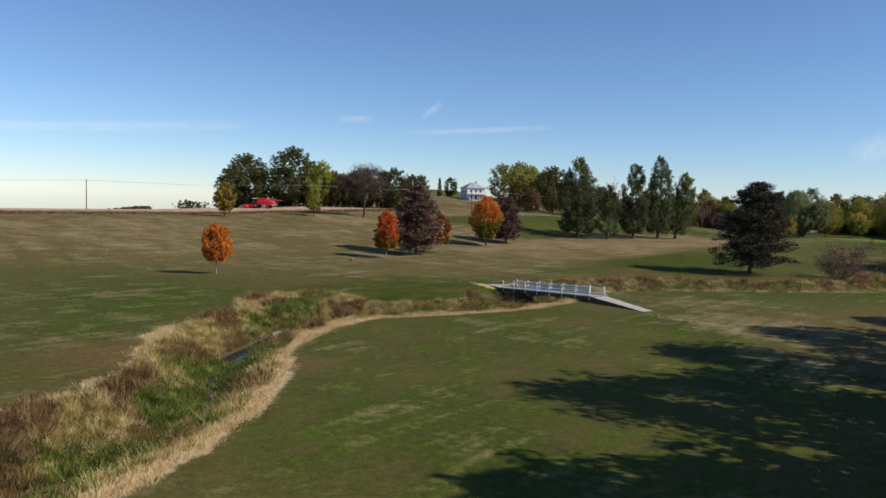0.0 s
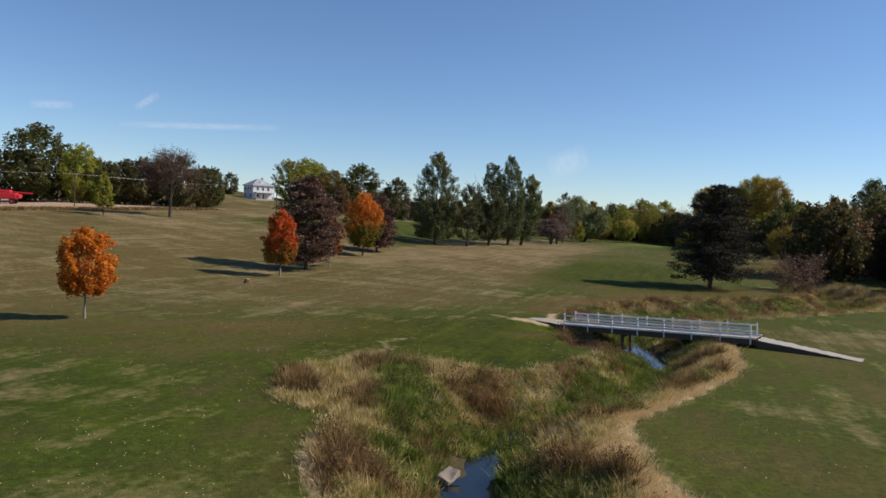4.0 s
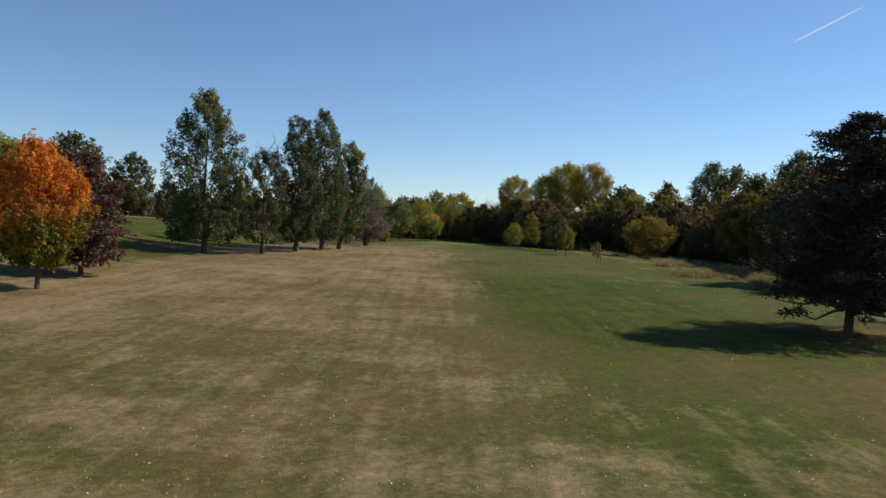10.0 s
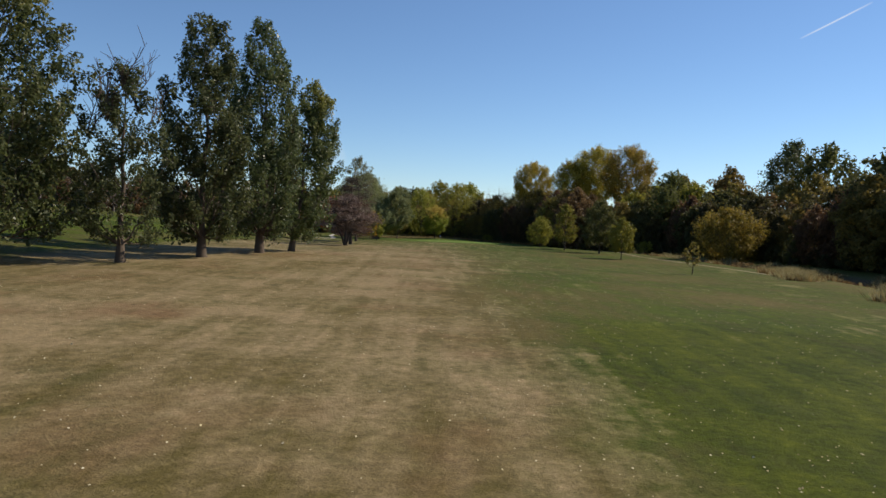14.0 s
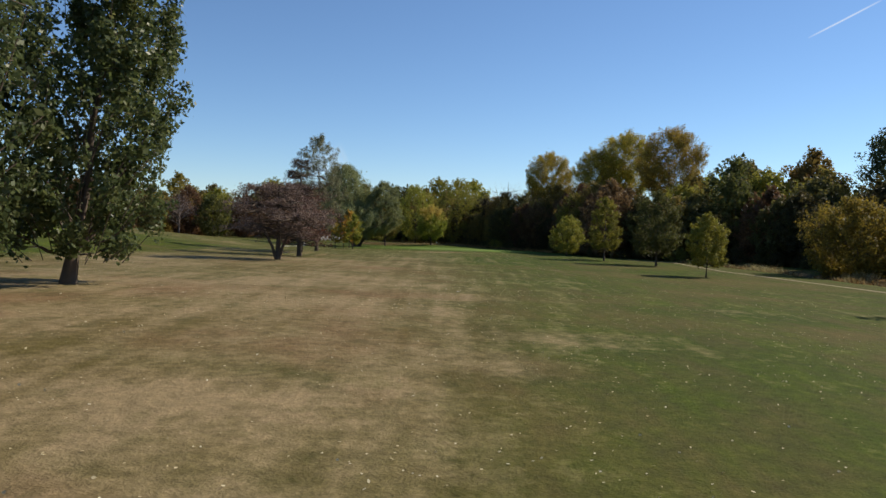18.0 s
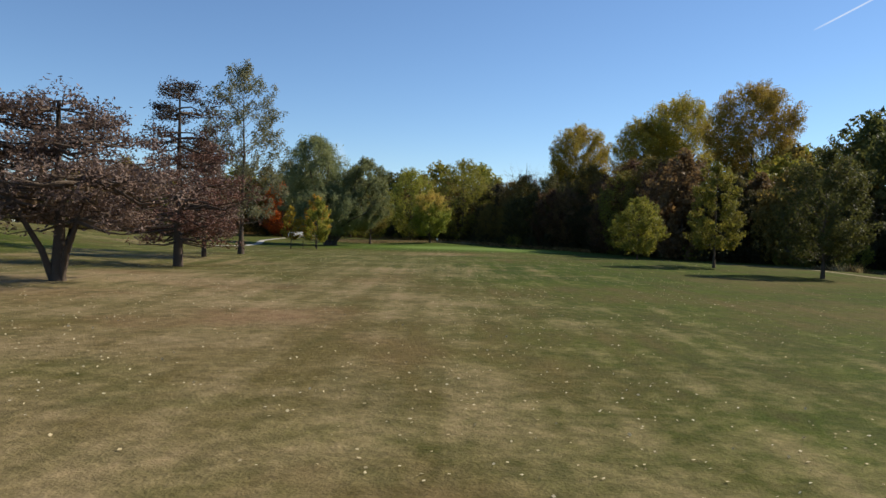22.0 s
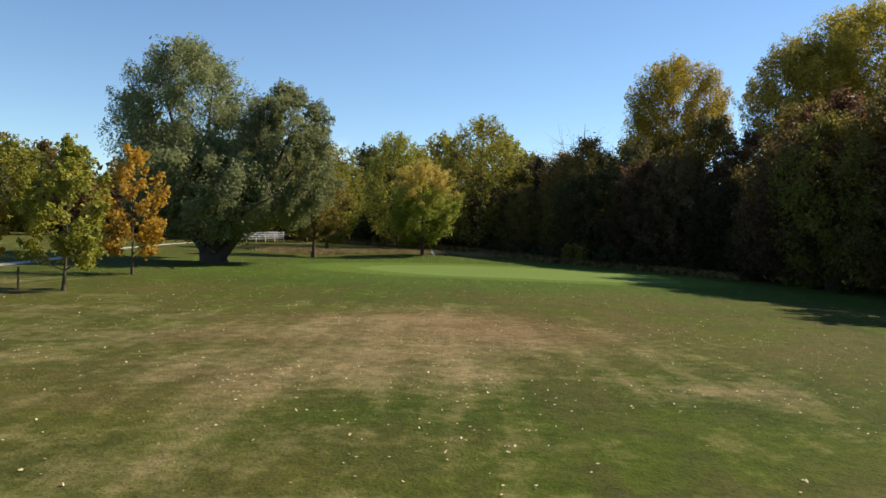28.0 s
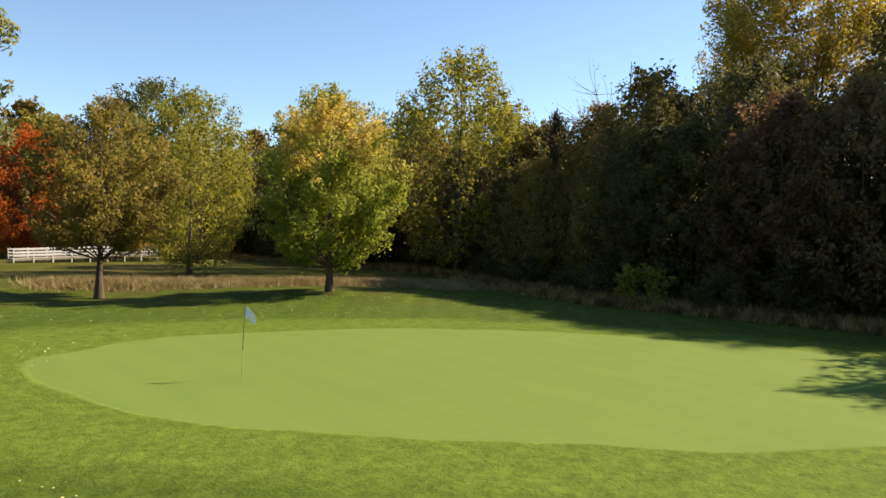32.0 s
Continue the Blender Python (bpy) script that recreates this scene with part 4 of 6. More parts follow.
plant("cottonwood_tree", 138.4, 312.7, broadleaf(rnd(23), 21.8, 11.4, 0.20, "egg", 180, 130, 0.19, leaf_greygreen, bark, 0.2, 0.013, stems=1, limbs=110, core=0.0), "thin cottonwood with sparse grey-green leaves")
# young trees along the cart path
plant("young_tree", 186.7, 291.5, broadleaf(rnd(30), 8.6, 7.4, 0.15, "egg", 110, 130, 0.17, leaf_yellowgreen, bark, 0.24, 0.014, lean=0.05), "leaning young tree with yellow-green leaves")
plant("young_tree", 178.8, 276.0, broadleaf(rnd(31), 11.8, 6.6, 0.2, "egg", 110, 130, 0.17, leaf_yellowgreen, bark, 0.24, 0.013), "slender young tree turning gold")
plant("young_tree", 176.3, 263.2, broadleaf(rnd(32), 12.6, 9.4, 0.17, "egg", 160, 130, 0.18, leaf_green, bark, 0.21, 0.014), "young tree with dense dark green leaves")
plant("young_tree", 155.6, 242.5, broadleaf(rnd(33), 8.2, 6.0, 0.2, "egg", 110, 130, 0.17, leaf_yellowgreen, bark, 0.24, 0.012), "young tree with yellow-green leaves")
plant("young_tree", 126.9, 210.5, broadleaf(rnd(34), 4.6, 2.8, 0.3, "egg", 26, 22, 0.22, leaf_olive, bark, 0.3, 0.012), "thin sapling with few brown-green leaves")
plant("bush", 186.0, 235.0, broadleaf(rnd(35), 11.2, 16.0, 0.0, "round", 190, 110, 0.3, leaf_bush, bark, 0.24, 0.012, stems=4), "broad round bush of yellowing leaves", "bush")
# willow and the young trees before it
willow = thing("willow_tree", 185.4, 368.7, "huge many-stemmed willow with billowing grey-green leaves", "tree")
limbs_ = []
g = rnd(40)
for u_, v_, hh, ww, base_, blobs_, seed in ((-4.2, 2.0, 23.6, 16.5, 0.22, 210, 41), (7.6, 0.0, 18.8, 12.0, 0.24, 150, 45), (0.3, -3.0, 12.4, 16.0, 0.26, 160, 46), (-6.0, 5.0, 15.0, 12.0, 0.22, 70, 47)):
    at_ = np.array([0.743 * u_ + 0.67 * v_, -0.669 * u_ + 0.743 * v_, 0.0])
    _, me = broadleaf(rnd(seed), hh, ww, base_, "round", blobs_, 240, 0.17, leaf_willow, bark, 0.19, 0.02, limbs=0, droop=0.5, core=0.3, rise=0.9, gaps=0.2, full=0.6, long=2.0, twigs=False)
    me.transform(Matrix.Translation(at_))
    part("crown", me, None, willow)
    for _ in range(4):
        q = at_ + [g.normal() * ww * 0.2, g.normal() * ww * 0.2, hh * g.uniform(0.5, 0.8)]
        mid_ = at_ * 0.55 + [0, 0, 2.6 + 0.10 * hh]
        p = np.array([g.normal() * 0.3, g.normal() * 0.3, -0.2])
        t = np.linspace(0, 1, 12)[:, None]
        c = (1 - t) ** 2 * p + 2 * t * (1 - t) * mid_ + t ** 2 * q
        limbs_.append(np.concatenate([c, 0.62 * (1 - t) ** 0.8 + 0.03], 1))
        for _ in range(5):
            a_ = c[g.integers(5, 12)]
            limbs_.append(bend(a_, a_ + g.normal(size=3) * [1.6, 1.6, 0.8] + [0, 0, 2.0], 0.2, 0.07, 0.012, g))
limbs_.append(np.array([(0, 0, -0.3, 1.7), (0, 0, 0.5, 1.35), (0, 0, 1.5, 1.0), (0, 0, 2.4, 0.5)]))
v, f = tubes(limbs_, 9)
part("trunk", mesh_of("trunk", v, f, bark, True), None, willow, "thick dark stems forking from one base")

plant("young_tree", 164.5, 339.5, broadleaf(rnd(42), 8.2, 5.4, 0.17, "egg", 70, 110, 0.19, leaf_yellowgreen, bark, 0.24, 0.013, lean=0.04), "leaning young maple with yellow-green leaves")
plant("young_tree", 172.2, 352.6, broadleaf(rnd(43), 9.6, 5.6, 0.16, "egg", 70, 100, 0.2, leaf_amber, bark, 0.24, 0.012), "young maple turning orange")
plant("young_tree", 160.5, 341.0, broadleaf(rnd(44), 7.0, 3.4, 0.24, "egg", 40, 50, 0.24, leaf_gold, bark, 0.3, 0.012), "slim young maple turning gold")
# trees behind the putting green
plant("maple_tree", 204.4, 380.6, broadleaf(rnd(50), 12.4, 10.4, 0.26, "egg", 240, 115, 0.17, leaf_olive, bark, 0.16, 0.02, limbs=60, gaps=0.42, full=0.15), "olive-brown maple behind the putting green")
plant("maple_tree", 216.6, 372.1, broadleaf(rnd(51), 12.8, 11.0, 0.15, "round", 300, 120, 0.18, leaf_yellowgreen_orange, bark, 0.17, 0.018, limbs=60, gaps=0.42, full=0.15), "bright yellow-green maple with orange top")
# trees on the hill by the road
plant("young_tree", -60.0, 197.0, broadleaf(rnd(60), 9.2, 6.4, 0.2, "egg", 60, 55, 0.42, leaf_gold, bark, 0.3, 0.014), "small tree with yellow leaves on the hilltop")
plant("young_tree", -39.1, 217.0, broadleaf(rnd(61), 9.0, 5.4, 0.24, "egg", 50, 50, 0.42, leaf_yellowgreen, bark, 0.3, 0.013), "small light green tree on the hilltop")
plant("bare_tree", -25.0, 228.0, bare_meshes(rnd(62), 19.0, 14.0, 0.18, 4600, 9000, 0.26, leaf_plum, bark), "round-headed tree nearly bare of leaves")

# kinds that repeat: planted once, then copied
KINDS = {}


def kind_of(key, x, y):
    """The first tree of a kind, at its place; the later ones are its copies."""
    fine = key.endswith("_fine")
    per, lf, lim, bl, nb = (85, 0.25, 24, 0.21, 200) if fine else (48, 0.52, 6, 0.25, 135)
    make = {
        "cotton": lambda g: (broadleaf(g, 30, 17, 0.48, "round", 340 if fine else 150, per * 2.1 if fine else per, 0.23 if fine else lf, leaf_cotton, bark, 0.21 if fine else 0.24, 0.016, stems=3, limbs=80, core=0.06, rise=1.0, gaps=0.35, full=0.4), "cottonwood_tree", "tall cottonwood with thin golden crown", "tree"),
        "cotton_green": lambda g: (broadleaf(g, 29, 18, 0.22, "egg", 190, per, lf, leaf_poplar, bark, bl, 0.014, stems=2, limbs=40, rise=1.0, gaps=0.3), "cottonwood_tree", "tall dark green cottonwood at the wood's edge", "tree"),
        "gold": lambda g: (broadleaf(g, 18, 14, 0.06, "round", nb, per, lf, leaf_yellowgreen, bark, bl, 0.014, limbs=lim, gaps=0.15, full=0.65, twigs=fine), "woodland_tree", "woodland tree turning bright yellow", "tree"),
        "olive": lambda g: (broadleaf(g, 17, 13, 0.05, "egg", nb, per, lf, leaf_olive, bark, bl, 0.014, limbs=lim, gaps=0.15, full=0.65, twigs=fine), "woodland_tree", "olive-brown woodland tree in autumn", "tree"),
        "green": lambda g: (broadleaf(g, 18, 14, 0.05, "round", nb, per, lf, leaf_green, bark, bl, 0.014, limbs=lim, gaps=0.15, full=0.65, twigs=fine), "woodland_tree", "dark green leafy woodland tree", "tree"),
        "dark": lambda g: (broadleaf(g, 16, 13, 0.03, "round", nb, per, lf, leaf_dark, bark, bl, 0.014, limbs=lim, gaps=0.15, full=0.65, twigs=fine), "woodland_tree", "shady dark woodland tree", "tree"),
        "russet": lambda g: (broadleaf(g, 16, 13, 0.04, "egg", nb, per, lf, leaf_russet, bark, bl, 0.014, limbs=lim, gaps=0.15, full=0.65, twigs=fine), "woodland_tree", "russet-brown woodland tree in autumn", "tree"),
        "orange": lambda g: (broadleaf(g, 15, 13, 0.04, "round", nb, per, lf, leaf_orange, bark, bl, 0.014, limbs=lim, gaps=0.15, full=0.65, twigs=fine), "woodland_tree", "round orange-red autumn tree", "tree"),
        "bare": lambda g: (bare_meshes(g, 17, 14, 0.15, 1100, 900, 0.16, leaf_russet, twig_grey), "woodland_tree", "leafless grey woodland tree", "tree"),
        "spruce": lambda g: (conifer(g, 15, 3.8, 0.05, 26, 34, lf * 0.7, needle_dark, bark, 0.0, 0.016), "spruce_tree", "dark narrow spruce among the broadleaves", "tree"),
        "scrub": lambda g: (broadleaf(g, 3.4, 5.0, 0.0, "round", 40, 40, 0.24, leaf_dark, bark, 0.3, 0.012, stems=3, limbs=8), "bush", "low dark undergrowth bush", "bush"),
        "scrub_green": lambda g: (broadleaf(g, 3.0, 4.4, 0.0, "round", 40, 40, 0.22, leaf_yellowgreen, bark, 0.3, 0.012, stems=3, limbs=8), "bush", "low leafy bush at the wood's edge", "bush"),
    }[key.removesuffix("_fine")]
    meshes, name, label, cat = make(rnd(sum(map(ord, key))))
    return plant(name, x, y, meshes, label, cat)


def grow(key, x, y, scale=1.0, turn=0.0, tall=1.0):
    if key not in KINDS:
        KINDS[key] = kind_of(key, x, y)
        KINDS[key].matrix_basis = Matrix.LocRotScale((x, y, ground_z(x, y)), Euler((0, 0, radians(turn))), (scale, scale, scale * tall))
        return KINDS[key]
    ob = KINDS[key]
    m = Matrix.LocRotScale((x, y, ground_z(x, y)), Euler((0, 0, radians(turn))), (scale / ob.scale.x, scale / ob.scale.y, scale * tall / ob.scale.z))
    return copy_thing(ob, m)


# landmark trees of the wood
for key, x, y, k_, turn in (("cotton_fine", 262, 362, 1.12, 0), ("cotton_fine", 264, 342, 1.12, 100), ("cotton_fine", 272, 337, 1.32, 220), ("cotton_fine", 252, 307.5, 1.22, 310),
                            ("cotton_green", 241, 245, 1.12, 0), ("cotton_green", 212, 203, 1.08, 70), ("gold_fine", 243, 389, 1.3, 0), ("gold_fine", 236.6, 405, 1.18, 200), ("gold_fine", 217, 398, 0.95, 120),
                            ("spruce", 246, 378, 0.6, 0), ("bare", 257, 377, 1.48, 0), ("bare", 252, 361, 1.3, 80), ("olive_fine", 249.6, 348, 1.25, 30), ("olive_fine", 240, 331, 1.2, 20), ("olive_fine", 232, 319, 1.2, 200), ("russet_fine", 241, 320, 1.25, 120), ("russet_fine", 247, 341, 1.15, 90), ("russet_fine", 235, 325, 1.25, 50), ("olive_fine", 243, 326, 1.2, 160), ("russet_fine", 229, 314, 1.15, 10),
                            ("olive", 240, 279, 1.42, 20), ("russet", 247, 268, 1.4, 140), ("spruce", 238, 262, 1.4, 30), ("spruce", 242, 258, 1.3, 200), ("olive", 246, 296, 1.3, 70)):
    grow(key, x, y, k_, turn, 1.9 if k_ < 0.8 else 1.0)

# the wood's edge, rank behind rank
EDGE = [(118, 150), (140, 166), (160, 182), (178, 202), (194, 228), (207, 254), (212, 280), (219, 303), (229, 320), (236, 334), (238, 345), (236, 354), (234, 363), (239, 375), (244, 388), (246, 402), (240, 425), (236, 448), (222, 462), (200, 470), (176, 468)]
rng = rnd(77)
edge = np.array(EDGE, float)
seg = np.hypot(*np.diff(edge, axis=0).T)
total = seg.sum()
cum = np.r_[0, np.cumsum(seg)]


def edge_at(d):
    i = min(np.searchsorted(cum, d, side="right") - 1, len(seg) - 1)
    t = (d - cum[i]) / seg[i]
    p, q = edge[i], edge[i + 1]
    tan = (q - p) / seg[i]
    return p + (q - p) * t, np.array([tan[1], -tan[0]])


for rank, (step, back, lo, hi, names) in enumerate((
        (6.5, 3.0, 0.6, 0.92, ["dark", "olive", "russet", "dark", "dark", "russet"]),
        (8.0, 10.0, 0.85, 1.1, ["dark", "green", "olive", "russet", "dark", "olive", "russet"]),
        (11.0, 20.0, 1.1, 1.35, ["green", "olive", "olive", "russet", "olive", "bare", "gold"]),
        (24.0, 34.0, 1.35, 1.6, ["green", "gold", "olive"]))):
    d = rng.uniform(0, 4)
    while d < total:
        p, out = edge_at(d)
        near = 195 < d < 292 and rank < 2
        tall_edge = rank == 0 and 190 < d < 226
        p = p + out * ((0.5 if tall_edge else back) + rng.uniform(-2, 2))
        key = names[rng.integers(len(names))]
        # first stretch: russet crowns, and dark leaves that hold the backlit shade
        if d < 100:
            key = ["dark", "russet", "russet", "olive"][rng.integers(4)]
        if tall_edge:
            key = ["olive", "russet", "green", "russet", "gold"][rng.integers(5)]
        grow(key + "_fine" if near and key not in ("bare", "spruce") else key, *p, rng.uniform(lo, hi) * (1.25 if tall_edge else 1.1 if d < 50 else (1.35 if rank < 3 else 0.95) if d < 90 else 0.97 if d > 300 else 0.86 if rank > 1 and d > 175 else 1.0), rng.uniform(0, 360), rng.uniform(0.9, 1.1))
        d += step * rng.uniform(0.75, 1.25)
d = 60.0
while d < 400:
    p, out = edge_at(d)
    p = p + out * rng.uniform(-2.5, 1.0)
    grow("scrub" if rng.uniform() < 0.75 else "scrub_green", *p, rng.uniform(0.5, 1.1), rng.uniform(0, 360))
    d += rng.uniform(3.0, 6.0)

# groves on and behind the hill
for key, x, y, k_, tall in (("green", -82, 300, 1.5, 0.8), ("green", -64, 303, 1.65, 0.8), ("gold", -51, 298, 1.0, 1.0), ("dark", -84, 318, 1.2, 0.9), ("dark", -60, 322, 1.2, 0.9),
                            ("dark", -42, 296, 0.9, 0.9), ("dark", -33, 298, 1.0, 0.95), ("dark", -20, 296, 1.0, 1), ("dark", -13, 300, 0.85, 1), ("green", -10, 306, 0.75, 1), ("dark", -26, 306, 0.95, 1),
                            ("spruce", -2, 372, 0.66, 1), ("gold", 34, 402, 1.3, 0.86), ("gold", 43, 408, 1.45, 0.86), ("gold", 50, 414, 1.4, 0.84), ("olive", 58, 408, 1.4, 0.8), ("dark", -70, 314, 1.1, 0.9), ("dark", -52, 310, 1.0, 0.95), ("dark", -46, 306, 0.95, 0.95), ("dark", -92, 312, 1.2, 0.9), ("dark", -38, 304, 1.0, 0.9), ("dark", 4, 388, 0.62, 1), ("dark", 61, 314, 1.0, 1), ("green", 50.5, 329, 1.3, 0.86), ("russet", 39.6, 318, 0.66, 1), ("dark", 80.5, 340, 0.7, 1), ("bare", 88, 346, 0.66, 1), ("olive", 36, 336, 0.9, 1),
                            ("bare", 75, 420, 1.0, 1), ("bare", 88, 424, 1.05, 1), ("bare", 100, 418, 1.0, 1), ("bare", 112, 424, 0.95, 1), ("russet", 94, 432, 1.0, 1), ("bare", 62, 410, 1.0, 1), ("russet", 50, 424, 0.9, 1),
                            ("russet", 122, 432, 1.0, 1), ("bare", 133, 430, 1.0, 1), ("russet", 143, 440, 1.1, 1), ("olive", 152, 446, 1.0, 1), ("bare", 160, 440, 1.0, 1), ("russet", 168, 452, 1.1, 1), ("gold", 180, 455, 1.0, 1), ("orange_fine", 210.5, 437, 1.1, 1), ("russet", 190, 452, 1.0, 1),
                            ("green", 145, 425, 0.7, 0.9), ("green", 172, 440, 0.9, 0.9), ("olive", 130, 442, 1.0, 1), ("gold", 215, 446, 1.1, 1), ("olive_fine", 221, 438, 1.3, 1), ("green_fine", 229, 446, 1.5, 1), ("gold_fine", 230, 428, 1.05, 1), ("olive", 213, 452, 1.3, 1)):
    grow(key, x, y, k_, rng.uniform(0, 360), tall)
for i in range(22):
    grow(["bare", "russet", "bare", "olive", "dark"][i % 5], 52 + 6.2 * i + rng.uniform(-2, 2), 446 + 8 * (i % 2) + 0.08 * i * i + rng.uniform(-3, 3), rng.uniform(0.8, 1.15), rng.uniform(0, 360))
# trees past the wood's near end; they shade the near turf
for key, x, y, k_ in (("green", 41, 41, 1.1), ("cotton_green", 42, 35, 0.98), ("olive", 36, 19, 1.6), ("dark", 47, 27, 1.35), ("cotton_green", 51, 49, 0.9), ("green", 60, 60, 1.25), ("russet", 56, 31, 1.2), ("green", 46, 6, 1.3), ("dark", 74, 70, 1.3), ("olive", 60, 44, 1.4),
                      ("russet", 132, 142, 1.25), ("russet", 146, 152, 1.36), ("olive", 138, 152, 1.33), ("russet", 120, 136, 1.0), ("dark", 108, 128, 0.8), ("olive", 104, 120, 0.9), ("bare", 156, 160, 1.4)):
    grow(key, x, y, k_, rng.uniform(0, 360))

plant("bush", 176.0, 217.5, broadleaf(rnd(36), 6.4, 3.0, 0.02, "egg", 40, 70, 0.2, leaf_green, bark, 0.3, 0.012, stems=2), "narrow upright green bush by the creek", "bush")

# trees by the creek's far bank; their shade lies over the turf
for key, x, y, k_, turn in (("dark", 108, 158, 1.02, 40), ("russet", 110, 153, 1.02, 160), ("dark", 104, 149, 0.95, 250)):
    grow(key, x, y, k_, turn)

# far woods on the horizon
pos, sizes = [], []
for a, b_, dist, hh in ((-24.0, -22.7, 300, 1.2), (-20.0, -19.1, 300, 3.6), (8, 20, 620, 20), (20, 60, 560, 22)):
    for t in np.linspace(a, b_, int((b_ - a) * 10)):
        k_ = rng.integers(30, 60)
        c = np.array([math.sin(radians(t)) * dist, math.cos(radians(t)) * dist, 0]) + rng.normal(size=3) * [dist * 0.006, dist * 0.006, 0]
        q = c + rng.normal(size=(k_, 3)) * [dist * 0.0035, dist * 0.0035, 0] + np.stack([np.zeros(k_), np.zeros(k_), rng.uniform(0, hh * rng.uniform(0.6, 1.0), k_)], -1)
        q[:, 2] += lie(q[:, 0], q[:, 1])
        pos.append(q)
        sizes.append(np.full(k_, 0.0035 * dist))
ob = new("far_woods", leaves_mesh("far_woods", np.concatenate(pos), np.concatenate(sizes), rng, leaf_dark))
tagged(ob, "distant line of dark autumn woods", "woods", kind="stuff")


# ---- weeds, reeds and fallen leaves ----
def blades(name, spots, hts, mat, label, seed, per=7, width=0.05, spread=0.22, category="weeds"):
    g = rnd(seed)
    n_ = len(spots) * per
    at_ = np.repeat(np.arange(len(spots)), per)
    p = spots[at_] + np.concatenate([g.normal(size=(n_, 2)) * spread, np.zeros((n_, 1))], 1)
    p[:, 2] = height(p[:, 0], p[:, 1]) - 0.03
    ht = hts[at_] * g.uniform(0.55, 1.1, n_)
    a = g.uniform(0, 6.283, n_)
    wv = np.stack([np.cos(a), np.sin(a), 0 * a], -1) * (width * g.uniform(0.6, 1.4, n_))[:, None]
    fan = (p - spots[at_])[:, :2] / spread * 0.3 + (g.normal(size=(len(spots), 2)) * 0.3)[at_] + g.normal(size=(n_, 2)) * 0.2
    tip = p + np.concatenate([fan * ht[:, None], ht[:, None]], 1)
    v = np.stack([p - wv, p + wv, tip], 1).reshape(-1, 3)
    ob = new(name, mesh_of(name, v, np.arange(n_ * 3).reshape(-1, 3), mat))
    return tagged(ob, label, category, kind="stuff")


def drift(x, y, scale, seed):
    """Smooth patchy noise, about -1 to 1, with patches of that size in metres."""
    q, out = rnd(seed), 0
    for _ in range(5):
        a, ph, f_ = q.uniform(0, 6.283), q.uniform(0, 6.283), q.uniform(0.7, 1.7) * 3.1416 / scale
        out = out + np.sin((x * np.cos(a) + y * np.sin(a)) * f_ + ph)
    return out / 2.3


g = rnd(90)
pts = np.concatenate([np.stack([g.uniform(-40, 90, 110000), g.uniform(8, 140, 110000)], -1), np.stack([g.uniform(-32, 26, 90000), g.uniform(20, 108, 90000)], -1)])
X, Y = pts.T
k, side = creek_at(X, Y)
swell = bulge(X, Y)
k = np.where(swell < 1.0, np.minimum(k, 0.5 + 0.5 * swell), k)
long_, over_ = (pts - [8.95, 100.9]) @ [0.545, -0.838], (pts - [8.95, 100.9]) @ [0.838, 0.545]
under = (long_ > -5) & (long_ < 20) & (over_ > -0.5) & (over_ < 3.2)
gully, reach = hollow(X, Y)
# under the deck: unseen short brown weeds, added to make the gap look dark
gully = np.where(under, 1.0, gully)
reach = np.where(under, 6.0, reach)
k = np.where((gully > 0.05) & ~under, np.minimum(k, 1.02 - 0.5 * gully), k)
pool = (np.hypot(X + 16.6, (Y - 66) * 0.7) < 5.5) | (np.hypot(X - 12, Y - 93) < 4.0)
pond_ = ((0.92 * (X - 32.2) + 0.39 * (Y - 107.6)) / 7.2) ** 2 + ((0.92 * (Y - 107.6) - 0.39 * (X - 32.2)) / 2.6) ** 2 < 1
trim = (side > 0) & (X > -9) & (X < 6) & (Y > 76) & (Y < 92)
edge_k = k + 0.07 * drift(X, Y, 2.2, 1) + 0.16 * trim
inb = (k > np.where(pool, 0.24, 0.06)) & (edge_k < 1.1) & ~(under & (k < 0.3)) & ~pond_ & ~((gully > 0.02) & (reach < 5.6))
clump_ = 0.45 + 0.4 * drift(X, Y, 1.1, 2) + 0.3 * drift(X, Y, 0.55, 7) + 0.12 * g.normal(size=len(pts))
kind_ = 0.55 * ((Y > 104) & (side > 0)) + 0.8 * (gully > 0.05) + drift(X, Y, 4.5, 3) + 0.35 * drift(X, Y, 1.6, 4) + 0.25 * g.normal(size=len(pts))
damp = -0.8 * (gully > 0.05) + drift(X, Y, 5.0, 5) + 0.3 * g.normal(size=len(pts)) + 2.4 * (0.52 - k)
rim = inb & (edge_k > 0.9) & (g.uniform(size=len(pts)) < np.where(side < 0, 1.0, np.where(Y > 80, 0.12, 0.35 + 0.5 * (drift(X, Y, 6.0, 6) > 0.2))) * np.where(Y > 98, 0.15, 1.0) * np.where(gully > 0.02, 0.1, 1.0))
inner = inb & ~rim & (edge_k < 1.03) & (clump_ > 0.1) & (g.uniform(size=len(pts)) < 0.75)
low = inner & (damp > 0.12)
half = inner & ~low & (kind_ > 0.4)
other = inner & ~low & ~half
z3 = np.concatenate([pts, np.zeros((len(pts), 1))], 1)
blades("straw_grass", z3[rim], 0.12 + 0.26 * clump_[rim].clip(0, 1), reed_straw, "pale straw grass along the rim of the creek bank", 91, 20, 0.02, 0.28)
blades("green_weeds", z3[low], 0.15 + 0.6 * clump_[low].clip(0, 1.2), reed_green, "lush green weeds low on the creek banks", 92, 18, 0.035, 0.2)
tallness = np.where(under, 0.4, np.where(trim, 0.55, np.where(gully > 0.05, 0.7, 1.0)))
